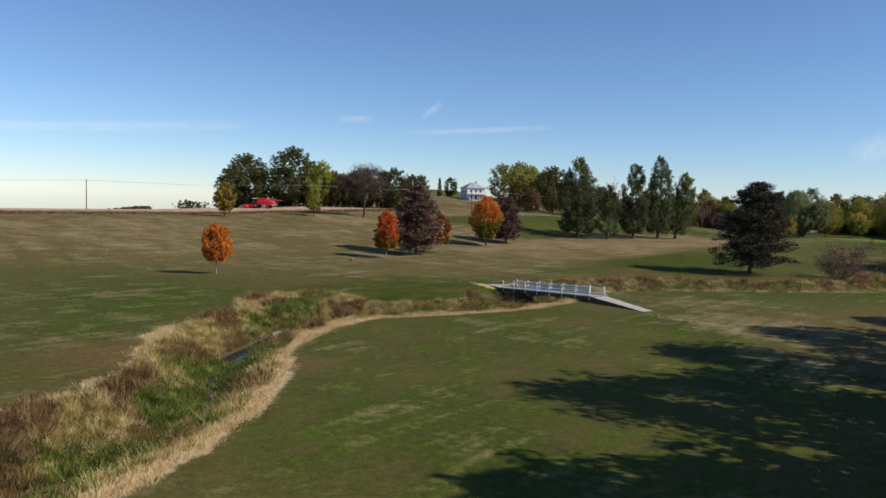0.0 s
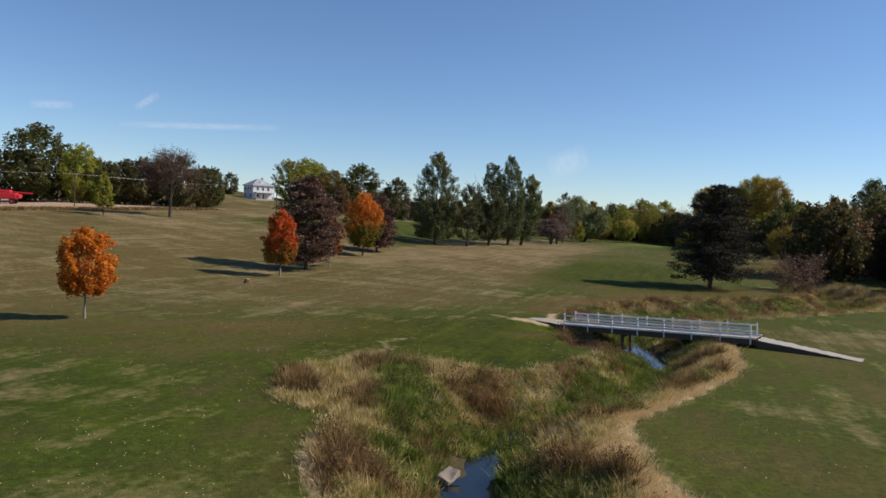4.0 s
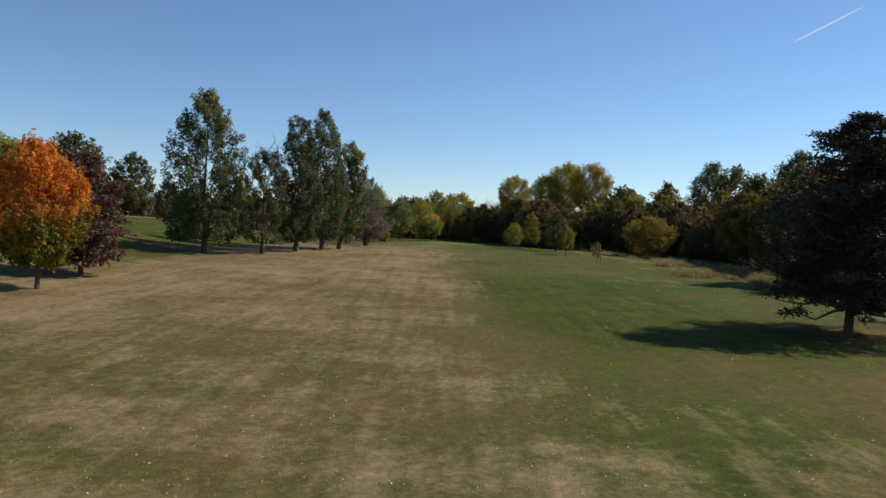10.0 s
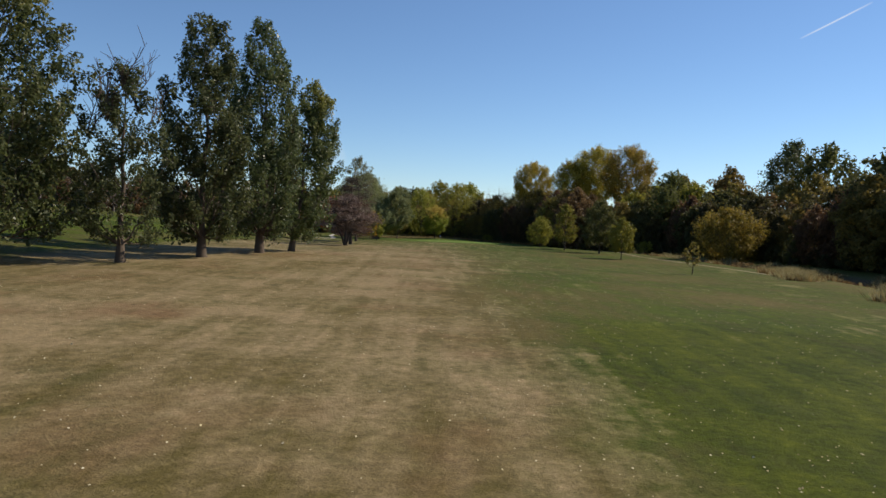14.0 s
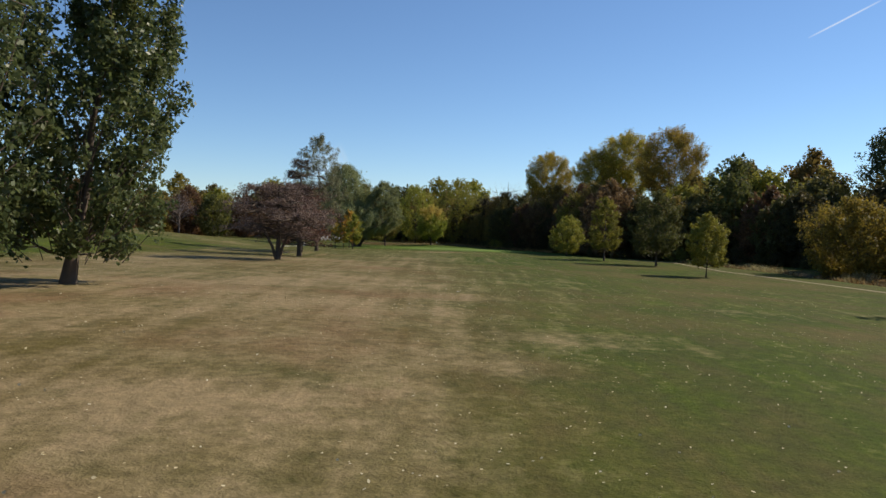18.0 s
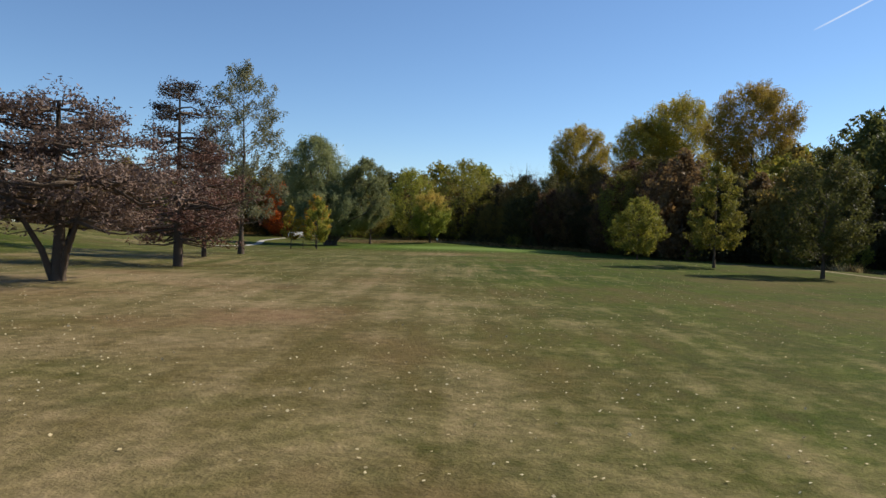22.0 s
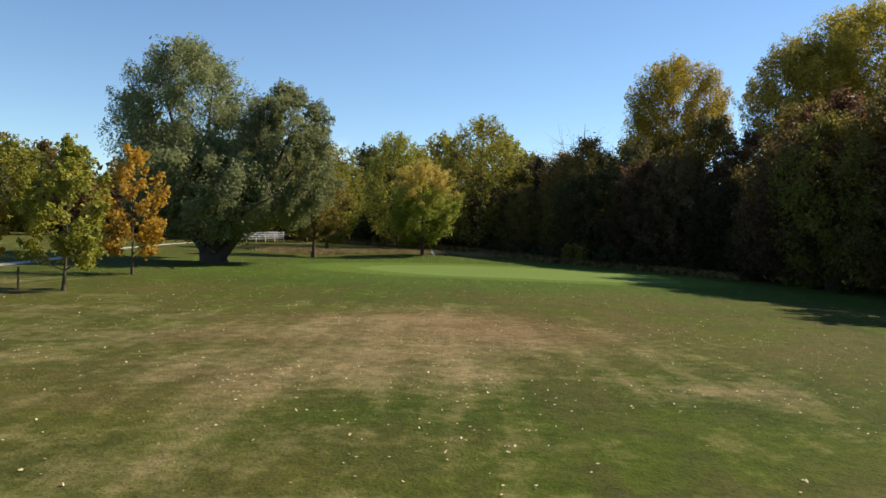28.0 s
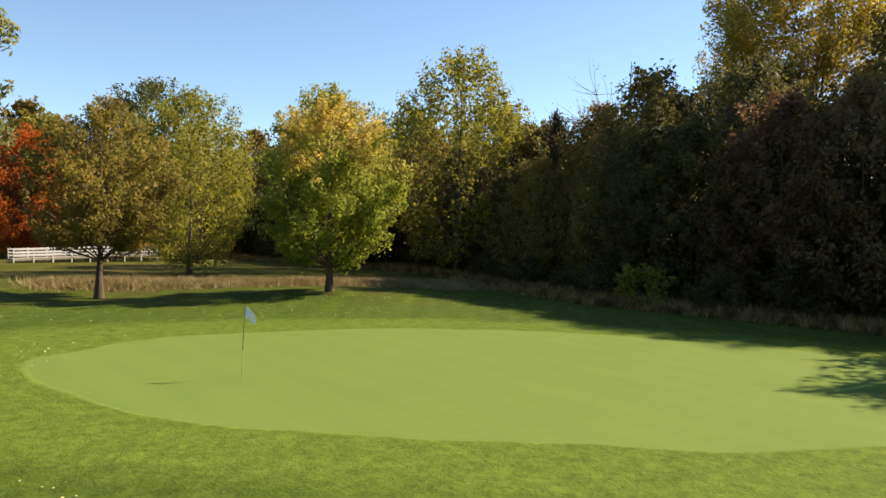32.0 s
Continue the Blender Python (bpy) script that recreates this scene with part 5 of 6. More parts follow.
blades("brown_weeds", z3[half], (0.3 + 0.85 * clump_[half].clip(0, 1.2)) * tallness[half], reed_brown, "tall dead brown weeds on the creek banks", 93, 18, 0.026, 0.17)
blades("tan_reeds", z3[other], (0.2 + 0.5 * clump_[other].clip(0, 1.2)) * tallness[other], reed_tan, "tall tan reed grass on the creek banks", 94, 18, 0.024, 0.2)
rr_ = g.uniform(-160, 90, 3600)
ss_ = 82 + g.normal(size=3600) * 1.6
strip = np.stack([-6 + rr_ * 0.64 - ss_ * 0.77, 156 + rr_ * 0.77 + ss_ * 0.64, 0 * rr_], -1)
blades("brown_weeds", strip, 0.5 + 0.5 * g.uniform(size=3600), reed_brown, "strip of dry weeds along the field's edge", 98, 10, 0.09, 0.5)
# bushy dead weeds among the reeds
sel = half & ~under & (g.uniform(size=len(pts)) < 0.07) & (clump_ > 0.45)
c = pts[sel]
q = np.repeat(c, 90, 0) + g.normal(size=(len(c) * 90, 2)) * 0.3
zz = height(q[:, 0], q[:, 1]) + g.uniform(0.3, 1.0, len(q)) * np.repeat(g.uniform(0.7, 1.5, len(c)), 90)
ob = new("bushy_weeds", leaves_mesh("bushy_weeds", np.concatenate([q, zz[:, None]], 1), 0.085, g, leaf_russet, long=1.6))
tagged(ob, "dark brown bushy dead weeds on the creek banks", "weeds", kind="stuff")
sel = low & ~under & (g.uniform(size=len(pts)) < 0.07)
c = pts[sel]
q = np.repeat(c, 80, 0) + g.normal(size=(len(c) * 80, 2)) * 0.35
zz = height(q[:, 0], q[:, 1]) + g.uniform(0.05, 0.8, len(q)) * np.repeat(g.uniform(0.5, 1.1, len(c)), 80)
ob = new("leafy_weeds", leaves_mesh("leafy_weeds", np.concatenate([q, zz[:, None]], 1), 0.09, g, leaf_green, long=1.5))
tagged(ob, "low leafy green weeds on the creek banks", "weeds", kind="stuff")
# further down the creek, and before the wood
pts = np.stack([g.uniform(80, 220, 60000), g.uniform(120, 290, 60000)], -1)
k, side = creek_at(pts[:, 0], pts[:, 1])
hump = drift(pts[:, 0], pts[:, 1], 6.0, 8) + 0.35 * drift(pts[:, 0], pts[:, 1], 2.0, 9)
for cx, cy, wide_ in ((111, 178, 3.2), (105, 174.5, 2.4), (150, 206.5, 4.0), (143, 203, 3.0), (158, 208, 4.0), (136, 199, 2.6)):
    near_ = np.exp(-(((pts[:, 0] - cx) / wide_) ** 2 + ((pts[:, 1] - cy) / wide_) ** 2))
    hump = np.maximum(hump, 2.2 * near_ - 0.4)
    k = np.where(near_ > 0.35, np.minimum(k, 0.8), k)
sel = (k < 1.0) & (hump > -0.25) & (g.uniform(size=len(pts)) < 0.95)
tan_ = sel & (hump + 0.4 * g.normal(size=len(pts)) > 0.55)
for pick, mat, label in ((tan_, reed_dull, "mounds of tall tan grass by the far creek"), (sel & ~tan_, reed_brown, "dull brown reeds along the far creek")):
    z3 = np.concatenate([pts[pick], np.zeros((pick.sum(), 1))], 1)
    blades("tan_reeds", z3, 0.35 + 0.75 * (hump[pick].clip(-0.25, 1.2) + 0.25), mat, label, 95, 14, 0.05, 0.35)
rows_ = []
for _ in range(5200):
    p, out = edge_at(g.uniform(225, 375))
    rows_.append((*(p - out * g.uniform(-1.0, 4.5)), 0.0))
blades("rough_grass", np.array(rows_), 0.5 + 0.5 * g.uniform(size=len(rows_)), reed_brown, "rough dead grass before the wood", 96, 16, 0.035, 0.3)
t = g.uniform(0.32, 1, 4200)
strip = np.stack([190 + t * 42 + g.normal(size=4200) * 1.0, 397 - t * 21 + g.normal(size=4200) * 1.6, 0 * t], -1)
blades("rough_grass", strip, 0.25 + 0.5 * g.uniform(size=4200), reed_dull, "strip of tall tan grass behind the putting green", 97, 16, 0.032, 0.3)

# leaves blown over the turf, thickest near the camera's way
cand = np.stack([g.uniform(-45, 235, 260000), g.uniform(60, 375, 260000)], -1)
r, s = along(cand[:, 0], cand[:, 1])
k, _ = creek_at(cand[:, 0], cand[:, 1])
dens = np.exp(-(((s + 31) / 26) ** 2)) * (0.55 + 0.3 * ss(90, 130, r) - 0.35 * ss(220, 262, r)) * (0.35 + 0.65 * (np.sin(cand[:, 0] * 0.35) * np.sin(cand[:, 1] * 0.29) > -0.1))
sel = (g.uniform(size=len(cand)) < dens) & (k > 1.1) & (np.hypot(cand[:, 0] - 209, cand[:, 1] - 348) > 15)
q = cand[sel]
q = np.concatenate([q, (height(q[:, 0], q[:, 1]) + 0.03)[:, None]], 1)
ob = new("fallen_leaves", leaves_mesh("fallen_leaves", q, 0.07, g, leaf_litter, flat=0.85))
tagged(ob, "pale fallen leaves scattered over the turf", "leaves", kind="stuff")


# ---- thin cirrus and a contrail, far off in the sky ----
def sky_streak(name, a, b_, wide_, mat, label):
    """A long faint ribbon in the sky between two directions (degrees right of +y, degrees up)."""
    far, pts = 4300.0, []
    for t in np.linspace(0, 1, 24):
        az, el = radians(a[0] + (b_[0] - a[0]) * t), radians(a[1] + (b_[1] - a[1]) * t)
        pts.append((far * math.sin(az) * math.cos(el), far * math.cos(az) * math.cos(el), far * math.sin(el)))
    pts = np.array(pts)
    d = np.gradient(pts, axis=0)
    up = np.cross(pts, d)
    up /= np.linalg.norm(up, axis=1, keepdims=True)
    v = np.stack([pts + up * wide_ * o for o in (-1, 1)], 1).reshape(-1, 3)
    i = np.arange(48).reshape(24, 2)
    me = mesh_of(name, v, np.stack([i[:-1, 0], i[1:, 0], i[1:, 1], i[:-1, 1]], -1), mat)
    uv = me.uv_layers.new(name="UVMap")
    li = np.empty(len(me.loops), np.int32)
    me.loops.foreach_get("vertex_index", li)
    uv.data.foreach_set("uv", np.stack([(li // 2) / 23.0, (li % 2) * 1.0], -1).astype(np.float32).ravel())
    return tagged(new(name, me), label, "cloud", kind="structure")


def wisp(name, strength, ragged):
    m, n, l, b = material(name)
    uv = n.new("ShaderNodeUVMap").outputs[0]
    sp = n.new("ShaderNodeSeparateXYZ")
    l.new(uv, sp.inputs[0])
    bell = [maths(n, l, "MULTIPLY", maths(n, l, "MULTIPLY", o, maths(n, l, "SUBTRACT", 1.0, o)), 4.0, clamp=True) for o in (sp.outputs[0], sp.outputs[1])]
    soft_ = maths(n, l, "MULTIPLY", maths(n, l, "POWER", bell[0], 0.6), maths(n, l, "POWER", bell[1], 1.6))
    rag = noise_out(n, l, 1.0, 5.0, 0.6, uv, (9, 2.5, 1))
    rag = maths(n, l, "MULTIPLY_ADD", maths(n, l, "SUBTRACT", rag, 0.5), ragged, 0.8, clamp=True)
    alpha = maths(n, l, "MULTIPLY", maths(n, l, "MULTIPLY", soft_, rag), strength)
    # the vapour glows by emission, in place of sunlight on it
    e = n.new("ShaderNodeEmission")
    e.inputs[0].default_value, e.inputs[1].default_value = (0.92, 0.95, 1.0, 1), 0.95
    tr = n.new("ShaderNodeBsdfTransparent")
    mx = n.new("ShaderNodeMixShader")
    l.new(alpha, mx.inputs[0])
    l.new(tr.outputs[0], mx.inputs[1])
    l.new(e.outputs[0], mx.inputs[2])
    l.new(mx.outputs[0], n["Material Output"].inputs[0])
    return m


cirrus, trail = wisp("cirrus", 0.22, 3.0), wisp("contrail_vapour", 0.6, 0.8)
for a, b_, wide_ in (((-40, 3.7), (-15.2, 5.4), 38), ((-8.5, 6.2), (-5.8, 6.4), 26), ((-1.9, 6.6), (-0.3, 7.8), 26), ((-3, 5.4), (8.5, 6.1), 22), ((29.5, 4.0), (32.5, 5.2), 90)):
    sky_streak("cirrus_cloud", a, b_, wide_, cirrus, "thin wispy streak of white cirrus cloud")
sky_streak("contrail", (65.3, 13.5), (69.6, 15.5), 6, trail, "short white vapour trail in the blue sky")


# ---- footbridge ----
NL, NR = Vector((8.95, 100.9, 0.33)), Vector((18.25, 86.6, 1.35))
run = NR - NL
flat_run = Vector((run.x, run.y, 0))
deck_turn = math.degrees(math.atan2(run.y, run.x))
deck_slope = math.degrees(math.atan2(run.z, flat_run.length))
LONG = run.length
WIDE = 2.5
bridge = new("footbridge")
bridge.matrix_basis = pose(NL.x, NL.y, NL.z, 0, -deck_slope, deck_turn)
tagged(bridge, "white-railed timber footbridge with weathered plank deck over the creek", "bridge")
for y in (0.15, WIDE / 2, WIDE - 0.15):
    part("stringer", boxed(-0.6, LONG + 0.6, y - 0.1, y + 0.1, -0.55, -0.09, 0.01), dark_wood, bridge)
plank = bmesh.new()
box(plank, -0.09, 0.09, -0.08, WIDE + 0.08, -0.085, -0.03, 0.006)
me = bpy.data.meshes.new("plank")
plank.to_mesh(me)
plank.free()
me.materials.append(deck_wood)
steps = int((LONG + 1.0) / 0.2)
for i in range(steps):
    ob = part("plank", me, None, bridge)
    ob.location = (-0.5 + 0.2 * i, 0, 0)
for y, sgn in ((-0.03, -1), (WIDE + 0.03, 1)):
    count = 8
    for i in range(count):
        x = LONG * i / (count - 1)
        part("post", boxed(x - 0.06, x + 0.06, y - 0.06, y + 0.06, -0.5, 1.08, 0.012), white_paint, bridge)
    for z in (0.30, 0.86):
        for i in range(count - 1):
            a, b_ = LONG * i / (count - 1) + 0.004, LONG * (i + 1) / (count - 1) - 0.004
            part("rail", boxed(a, b_, y + sgn * 0.062, y + sgn * 0.10, z - 0.075, z + 0.075, 0.008), white_paint, bridge)
    part("kerb_board", boxed(-0.4, LONG + 0.4, y - 0.07, y + 0.06, -0.03, 0.10, 0.01), white_paint, bridge)
for x in (0.6, LONG * 0.34, LONG * 0.66, LONG - 0.6):
    for y in (0.2, WIDE - 0.2):
        part("pile", boxed(x - 0.12, x + 0.12, y - 0.12, y + 0.12, -3.2, -0.5, 0.02), dark_wood, bridge)
    part("cross_beam", boxed(x - 0.1, x + 0.1, -0.1, WIDE + 0.1, -0.8, -0.56, 0.01), dark_wood, bridge)
for x in (-0.52, LONG + 0.46):
    part("end_wall", boxed(x, x + 0.06, -0.2, WIDE + 0.2, -1.9, -0.1, 0.01), dark_wood, bridge)


def ribbon(name, pts, half, mat, label, category="path", lift=0.02, kind="structure", zs=None):
    """A strip laid over the ground along a line."""
    pts = np.array(pts, float)
    t = np.arange(len(pts))
    fine = np.linspace(0, len(pts) - 1, (len(pts) - 1) * 10 + 1)
    c = np.stack([np.interp(fine, t, pts[:, 0]), np.interp(fine, t, pts[:, 1])], -1)
    hw = np.interp(fine, t, half) if np.ndim(half) else np.full(len(fine), half)
    d = np.gradient(c, axis=0)
    d /= np.hypot(d[:, 0], d[:, 1])[:, None]
    nn = np.stack([-d[:, 1], d[:, 0]], -1)
    cols = []
    for o in (-1, -0.33, 0.33, 1):
        q = c + nn * (hw * o)[:, None]
        z = height(q[:, 0], q[:, 1]) + lift - (0.05 if abs(o) == 1 else 0)
        if zs is not None:
            z = np.interp(fine, t, zs) - (0.35 if abs(o) == 1 else 0)
        cols.append(np.concatenate([q, z[:, None]], 1))
    v = np.stack(cols, 1)
    n_ = len(fine)
    i = np.arange(n_ * 4).reshape(n_, 4)
    f = np.stack([i[:-1, :-1], i[1:, :-1], i[1:, 1:], i[:-1, 1:]], -1).reshape(-1, 4)
    return tagged(new(name, mesh_of(name, v.reshape(-1, 3), f, mat, True)), label, category, kind=kind)


axis = flat_run.normalized()
across = Vector((-axis.y, axis.x, 0))
c0, c1 = NL + across * WIDE / 2, NR + across * WIDE / 2


def approach(label, start, way, lengths, tops, halves, mat):
    """A ramp of pale fill between dark retaining walls, from the deck's end outwards."""
    ramp_ = new("ramp")
    ramp_.matrix_basis = pose(start.x, start.y, 0, 0, 0, math.degrees(math.atan2(way.y, way.x)))
    tagged(ramp_, label, "ramp")
    xs = np.linspace(0, lengths[-1], 28)
    zt, hw = np.interp(xs, lengths, tops), np.interp(xs, lengths, halves)
    g_ = rnd(7)
    cols = []
    for o in (-1.0, -0.6, -0.2, 0.2, 0.6, 1.0):
        cols.append(np.stack([xs, hw * o + (g_.normal(size=28) * 0.05 if abs(o) == 1 else 0), zt + g_.normal(size=28) * 0.02 - (0.04 if abs(o) == 1 else 0)], -1))
    v = np.stack(cols, 1).reshape(-1, 3)
    wx, wy = start.x + way.x * v[:, 0] - way.y * v[:, 1], start.y + way.y * v[:, 0] + way.x * v[:, 1]
    v[:, 2] = np.maximum(v[:, 2], height(wx, wy) + 0.025)
    i = np.arange(28 * 6).reshape(28, 6)
    f = np.stack([i[:-1, :-1], i[1:, :-1], i[1:, 1:], i[:-1, 1:]], -1).reshape(-1, 4)
    part("surface", mesh_of("surface", v, f, mat, True), None, ramp_)
    for sgn in (-1, 1):
        a, b_ = (xs, hw * sgn * 0.99)
        o = sgn * 0.12
        rows = [np.stack([a, b_ + p, zt + q], -1) for p, q in ((o, -1.5), (o, -0.05), (0, -0.05), (0, -1.5))]
        v = np.stack(rows, 1).reshape(-1, 3)
        i = np.arange(28 * 4).reshape(28, 4)
        f = np.concatenate([np.stack([i[:-1, c_], i[1:, c_], i[1:, (c_ + 1) % 4], i[:-1, (c_ + 1) % 4]], -1) for c_ in range(3)])
        part("retaining_wall", mesh_of("retaining_wall", v, f, dark_wood), None, ramp_, "dark weathered retaining wall")


approach("pale gravel ramp between low dark walls at the footbridge", c0 - axis * 0.5, -axis, [0, 2.2, 3.9], [NL.z - 0.03, NL.z + 0.04, ground_z(c0.x - axis.x * 4.4, c0.y - axis.y * 4.4) + 0.02], [1.3, 1.25, 0.5], gravel)
far1 = c1 + axis * 8.2
approach("pale concrete ramp between low dark walls down from the footbridge", c1 + axis * 0.5, axis, [0, 3.0, 7.7], [NR.z - 0.05, NR.z - 0.3, ground_z(far1.x, far1.y) + 0.02], [1.2, 1.0, 0.8], concrete)
ribbon("cart_path", [(150, 352), (162, 361), (171.7, 375.2), (182, 394), (196.6, 413.8), (203, 421)], 1.2, concrete, "narrow concrete cart path over the turf")
ribbon("cart_path", [(135, 196), (150, 214), (165, 236), (174.8, 250.5), (186, 262), (198, 273), (206, 290)], 0.5, worn_earth, "narrow worn cart path below the wood")

ribbon("cart_path", [(26, 300), (44, 303), (62, 309), (80, 322), (96, 340)], 1.1, gravel, "pale gravel track along the foot of the hilltop trees")

# white-railed bridge far behind the putting green
far_bridge = new("footbridge")
FL, FR = Vector((206.7, 423.5, -0.2)), Vector((222.9, 424.4, 0.35))
fr = FR - FL
far_bridge.matrix_basis = pose(FL.x, FL.y, FL.z, 0, -math.degrees(math.atan2(fr.z, math.hypot(fr.x, fr.y))), math.degrees(math.atan2(fr.y, fr.x)))
tagged(far_bridge, "long white-railed footbridge at the edge of the wood", "bridge")
part("deck", boxed(0, fr.length, 0, 2.4, -0.3, -0.05, 0.02), deck_wood, far_bridge)
for y in (0.0, 2.4):
    for i in range(9):
        x = fr.length * i / 8
        part("post", boxed(x - 0.06, x + 0.06, y - 0.06, y + 0.06, -0.9, 1.1, 0.01), white_paint, far_bridge)
    for z in (0.25, 0.6, 0.98):
        part("rail", boxed(0, fr.length, y - 0.10, y - 0.062, z - 0.07, z + 0.07, 0.008), white_paint, far_bridge)

# ---- flagstick ----
flagstick = thing("flagstick", 200.5, 350.7, "thin flagstick with a small white flag in the putting green", "flag")
v, f = tubes([[(0, 0, 0.0, 0.011), (0.03, 0.0, 0.85, 0.011)]], 8)
part("lower_stick", mesh_of("lower_stick", v, f, stick_pale, True), None, flagstick, "pale lower half of the stick")
v, f = tubes([[(0.03, 0, 0.85, 0.011), (0.05, 0.0, 1.5, 0.010), (0.09, 0, 2.22, 0.008)]], 8)
part("upper_stick", mesh_of("upper_stick", v, f, stick_dark, True), None, flagstick, "dark upper half of the stick")
gu, gv = np.meshgrid(np.linspace(0, 1, 11), np.linspace(0, 1, 7))
fx = 0.09 + gu * 0.34 * 0.74 + 0.02 * np.sin(gv * 5)
fy = -gu * 0.34 * 0.6 + 0.05 * np.sin(gu * 7 + gv * 3)
fz = 2.20 - gv * 0.36 * (1 - 0.25 * gu) - gu * 0.30 + 0.02 * np.sin(gu * 6)
i = np.arange(77).reshape(7, 11)
q4 = np.stack([i[:-1, :-1], i[:-1, 1:], i[1:, 1:], i[1:, :-1]], -1).reshape(-1, 4)
v = np.stack([fx, fy, fz], -1).reshape(-1, 3)
back = v + [0.004, 0.006, 0]
part("flag", mesh_of("flag", np.concatenate([v, back]), np.concatenate([q4, q4[:, ::-1] + 77]), flag_cloth, True), None, flagstick, "small white cloth flag")

# ---- small things on the turf ----
stump = thing("tree_stump", -17.1, 136.4, "weathered red-brown stump with a pale cut top on the slope", "stump")
v, f = tubes([[(0, 0, -0.1, 0.56), (0, 0, 0.1, 0.44), (0.02, 0, 0.3, 0.36), (0.05, 0.02, 0.5, 0.33), (0.05, 0.02, 0.51, 0.02)]], 14)
v[:, :2] *= (1 + 0.10 * np.sin(np.arctan2(v[:, 1], v[:, 0]) * 5))[:, None]
part("wood", mesh_of("wood", v, f, stump_wood, True), None, stump)
bm = bmesh.new()
bmesh.ops.create_cone(bm, cap_ends=True, segments=16, radius1=0.33, radius2=0.31, depth=0.05, matrix=pose(0.05, 0.02, 0.52, 4, -3, 0))
part("cut_face", bm, worn_earth, stump, "pale weathered cut face")
for x, y in ((162.4, 340.3), (132.4, 213.5)):
    stake = thing("stake", x, y, "thin dark wooden stake in the turf", "stake")
    part("post", boxed(-0.05, 0.05, -0.05, 0.05, -0.1, 1.3, 0.012), dark_wood, stake)
slab = thing("timber_slab", -16.0, 70.0, "broken grey slab lying in the creek", "slab", -1.2, 30)
bm = boxed(-0.5, 0.5, -0.34, 0.34, -0.12, 0.12, 0.03, pose(0, 0, 0, 10, -14, 0))
bmesh.ops.subdivide_edges(bm, edges=bm.edges[:], cuts=3, use_grid_fill=True)
for w in bm.verts:
    w.co += noise.noise_vector(w.co * 1.7) * 0.12
part("slab", bm, stone, slab)
mark = thing("pale_stone", 101.5, 231.7, "flat pale stone set in the turf", "stone")
bm = bmesh.new()
bmesh.ops.create_icosphere(bm, subdivisions=3, radius=0.11)
for w in bm.verts:
    w.co = Vector((w.co.x * 1.3, w.co.y, w.co.z * 0.3)) + noise.noise_vector(w.co * 5) * 0.03
part("stone", bm, concrete, mark)

# ---- farmhouse on the hill ----
house = thing("farmhouse", 15.5, 379, "white two-storey farmhouse with grey hipped roof", "house", turn=20)
HW, HD = 4.9, 4.6
part("wall", boxed(-HW, HW, -HD, HD, -0.5, 6.2, 0.03), house_white, house)
bm = bmesh.new()
e = 0.6
lo = [bm.verts.new(p) for p in ((-HW - e, -HD - e, 6.1), (HW + e, -HD - e, 6.1), (HW + e, HD + e, 6.1), (-HW - e, HD + e, 6.1))]
lo2 = [bm.verts.new(w.co + Vector((0, 0, 0.22))) for w in lo]
hi = [bm.verts.new(p) for p in ((-0.9, -0.4, 9.3), (0.9, -0.4, 9.3), (0.9, 0.4, 9.3), (-0.9, 0.4, 9.3))]
bm.faces.new(lo[::-1])
bm.faces.new(hi)
for i in range(4):
    j = (i + 1) % 4
    bm.faces.new((lo[i], lo[j], lo2[j], lo2[i]))
    bm.faces.new((lo2[i], lo2[j], hi[j], hi[i]))
roof = part("roof", bm, roof_grey, house)
part("chimney", boxed(1.5, 2.2, -0.3, 0.4, 7.6, 10.0, 0.03), stone, roof)
part("dormer", boxed(-0.9, 0.9, -3.6, -1.8, 6.9, 8.1, 0.04), house_white, roof)
for sx in (-1, 1):
    for z in (1.0, 4.0):
        for k_ in (-2.6, 0, 2.6):
            if z == 1.0 and k_ == 0 and sx == -1:
                continue
            y = sx * HD
            win = part("window", boxed(k_ - 0.55, k_ + 0.55, y - 0.05 + sx * 0.03, y + 0.05 + sx * 0.03, z, z + 1.5, 0.01), house_white, house)
            part("pane", boxed(k_ - 0.45, k_ + 0.45, y + sx * 0.085 - 0.006, y + sx * 0.085 + 0.006, z + 0.1, z + 1.4), dark_glass, win)
            x = sx * HW
            win = part("window", boxed(x - 0.05 + sx * 0.03, x + 0.05 + sx * 0.03, k_ - 0.55, k_ + 0.55, z, z + 1.5, 0.01), house_white, house)
            part("pane", boxed(x + sx * 0.085 - 0.006, x + sx * 0.085 + 0.006, k_ - 0.45, k_ + 0.45, z + 0.1, z + 1.4), dark_glass, win)
part("door", boxed(-0.5, 0.5, -HD - 0.08, -HD - 0.02, 0.3, 2.4, 0.01), dark_wood, house)
part("porch_roof", boxed(-4.6, 4.6, -HD - 2.3, -HD - 0.01, 2.9, 3.1, 0.05), roof_grey, house)
part("porch_floor", boxed(-4.5, 4.5, -HD - 2.2, -HD - 0.01, -0.5, 0.3, 0.03), concrete, house)
for x in (-4.3, -1.5, 1.5, 4.3):
    part("porch_post", boxed(x - 0.1, x + 0.1, -HD - 2.1, -HD - 1.9, 0.3, 2.9, 0.02), house_white, house)

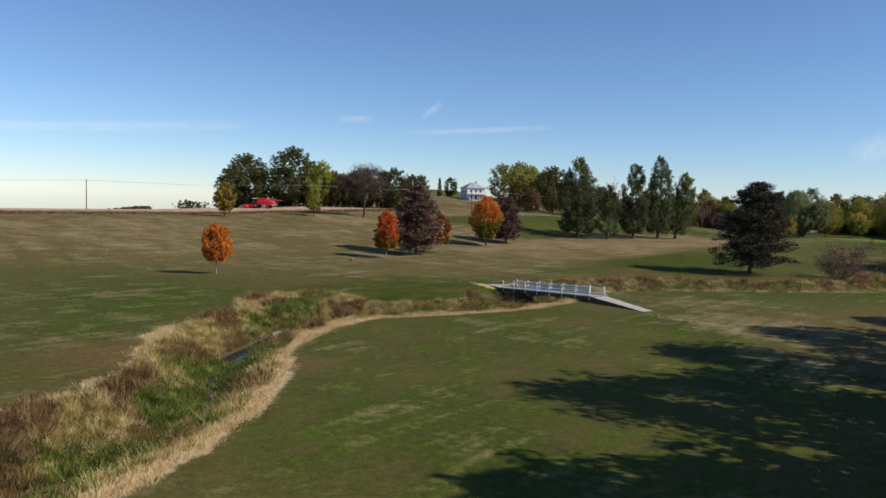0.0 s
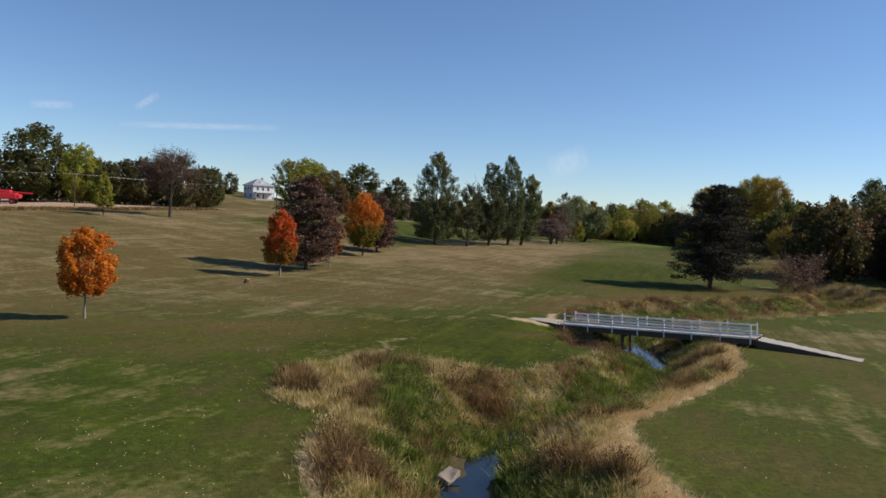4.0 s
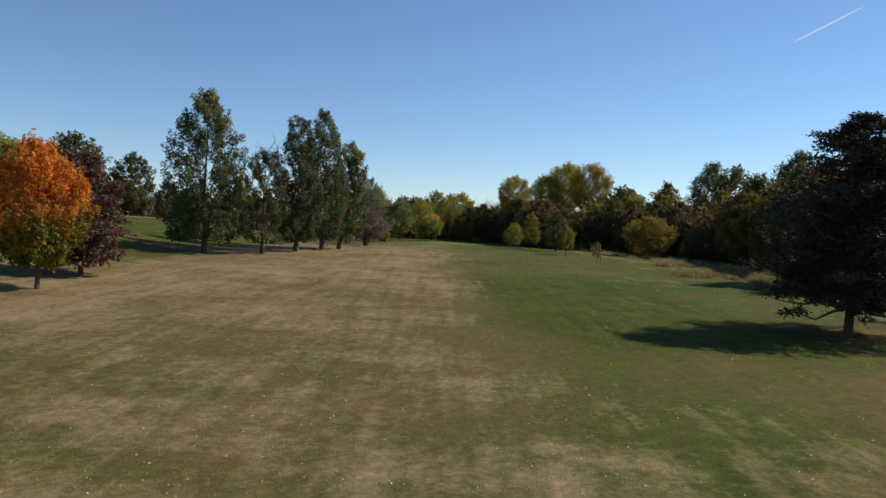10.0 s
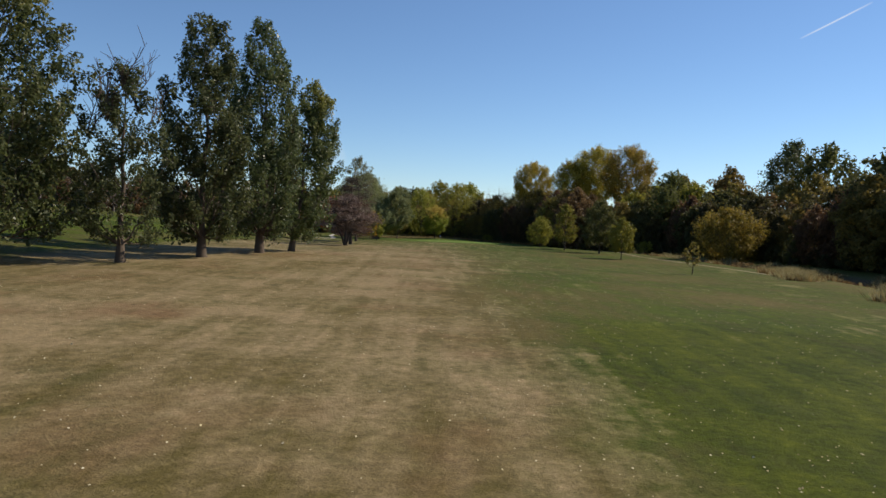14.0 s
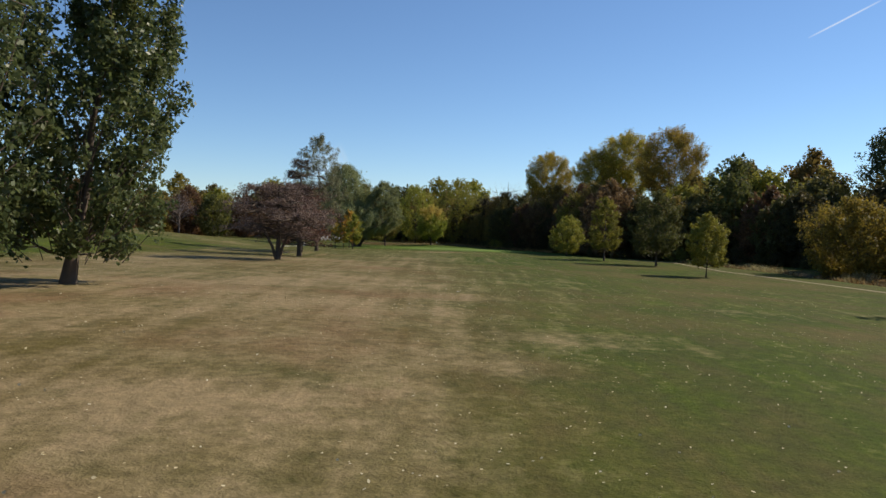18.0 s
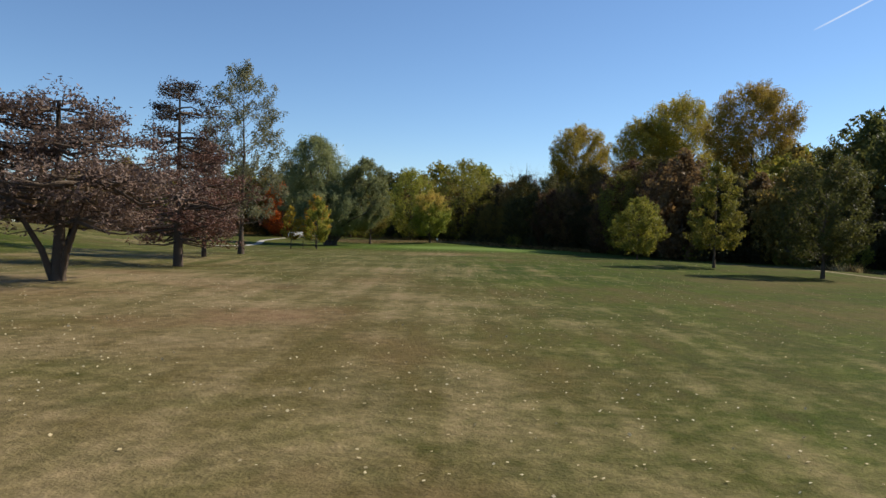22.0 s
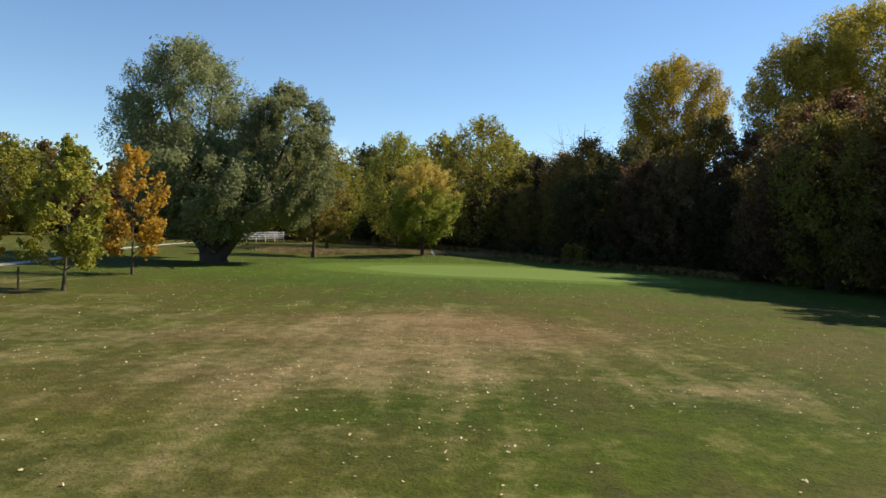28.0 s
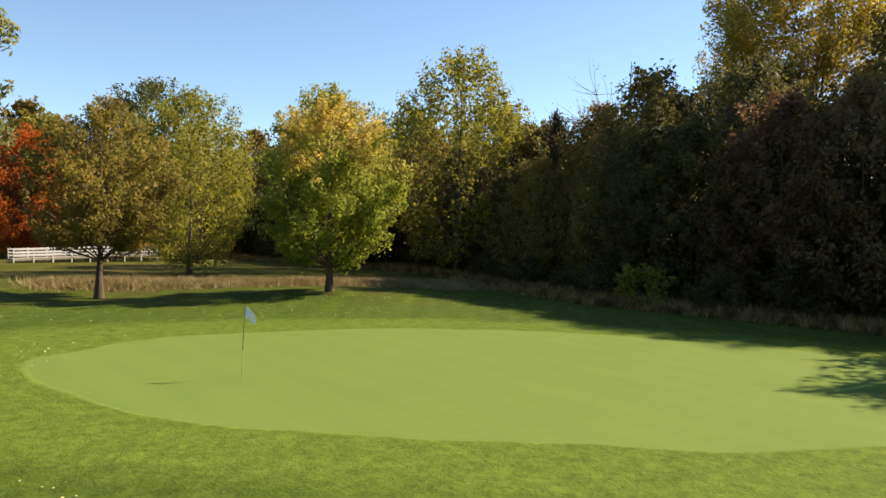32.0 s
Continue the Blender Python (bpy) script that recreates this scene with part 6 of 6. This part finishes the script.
# ---- red harvester in the field ----
comb = thing("combine_harvester", -66, 262, "red combine harvester standing in the stubble field", "harvester", turn=176)
part("body", boxed(-3.4, 1.7, -1.45, 1.45, 1.3, 3.0, 0.22), red_paint, comb)
part("rear_hood", boxed(-4.3, -2.6, -1.3, 1.3, 1.5, 2.7, 0.3), red_paint, comb)
part("side_panel", boxed(-3.0, 1.2, -1.53, -1.46, 1.5, 2.6, 0.02), grey_metal, comb, "dark grey louvred side panel")
part("grain_tank", boxed(-1.9, 1.5, -1.3, 1.3, 2.98, 3.75, 0.12), red_paint, comb)
cab = part("cab", boxed(1.75, 3.3, -1.0, 1.0, 1.75, 3.45, 0.16), dark_glass, comb, "dark glass cab")
part("cab_roof", boxed(1.6, 3.55, -1.15, 1.15, 3.44, 3.68, 0.08), house_white, cab, "pale cab roof")
part("ladder", boxed(2.1, 2.7, -1.5, -1.35, 0.5, 1.8, 0.02), grey_metal, comb)
part("feeder_house", boxed(2.6, 5.2, -0.7, 0.7, -0.4, 0.5, 0.08, pose(0, 0, 1.3, 0, 14, 0)), red_paint, comb)
part("header", boxed(4.9, 6.2, -3.6, 3.6, 0.3, 1.3, 0.12), red_paint, comb)
for i in range(8):
    y = -3.4 + i * 0.97
    v, f = tubes([[(6.1, y, 0.7, 0.32), (6.9, y, 0.5, 0.2), (7.7, y, 0.32, 0.03)]], 8)
    part("snout", mesh_of("snout", v, f, grey_metal, True), None, comb, "grey corn snout")
part("auger", boxed(-6.6, 0.2, -0.2, 0.2, 3.1, 3.45, 0.08, pose(0, -1.6, 0, 0, -2, 0)), red_paint, comb, "red unloading auger folded back")
for x, rad_, wid in ((2.0, 0.98, 0.75), (-2.4, 0.68, 0.5)):
    for sy in (-1, 1):
        bm = bmesh.new()
        bmesh.ops.create_cone(bm, cap_ends=True, segments=24, radius1=rad_, radius2=rad_, depth=wid, matrix=pose(x, sy * 1.75, rad_, 90, 0, 0))
        bmesh.ops.bevel(bm, geom=[q for q in bm.edges if abs(q.verts[0].co.y - q.verts[1].co.y) < 0.01], offset=0.09, segments=2, affect="EDGES")
        wheel = part("wheel", bm, black_rubber, comb, "black tractor tyre")
        bm = bmesh.new()
        bmesh.ops.create_cone(bm, cap_ends=True, segments=20, radius1=rad_ * 0.5, radius2=rad_ * 0.45, depth=0.06, matrix=pose(x, sy * (1.77 + wid / 2), rad_, -90 * sy, 0, 0))
        part("rim", bm, red_paint, wheel)

# ---- power line along the road ----
POLES = [(-185, 180), (-110, 221), (-49, 262), (12, 302), (74, 342)]
tops = []
for x, y in POLES:
    pole = thing("power_pole", x, y, "brown wooden power pole with crossarm by the road", "pole", group="power line", turn=27)
    v, f = tubes([[(0, 0, -0.3, 0.16), (0, 0, 9.2, 0.11)]], 8)
    part("post", mesh_of("post", v, f, dark_wood, True), None, pole)
    part("crossarm", boxed(-0.07, 0.07, -1.1, 1.1, 8.5, 8.68, 0.01), dark_wood, pole)
    for k_ in (-0.95, 0, 0.95):
        v, f = tubes([[(0, k_, 8.68, 0.05), (0, k_, 8.86, 0.03)]], 6)
        part("insulator", mesh_of("insulator", v, f, grey_metal, True), None, pole)
    tops.append(Vector((x, y, ground_z(x, y) + 8.85)))
for a, b_ in zip(tops[:-1], tops[1:]):
    wire = new("power_wire")
    tagged(wire, "thin sagging power wires between poles", "wire", group="power line")
    d = (b_ - a).normalized()
    for k_ in (-0.95, 0.95):
        o = Vector((-d.y, d.x, 0)) * k_
        v, f = tubes([bend(a + o, b_ + o, -0.35, 0.02, 0.02, rnd(5), 3)], 4)
        part("strand", mesh_of("strand", v, f, grey_metal, True), None, wire)
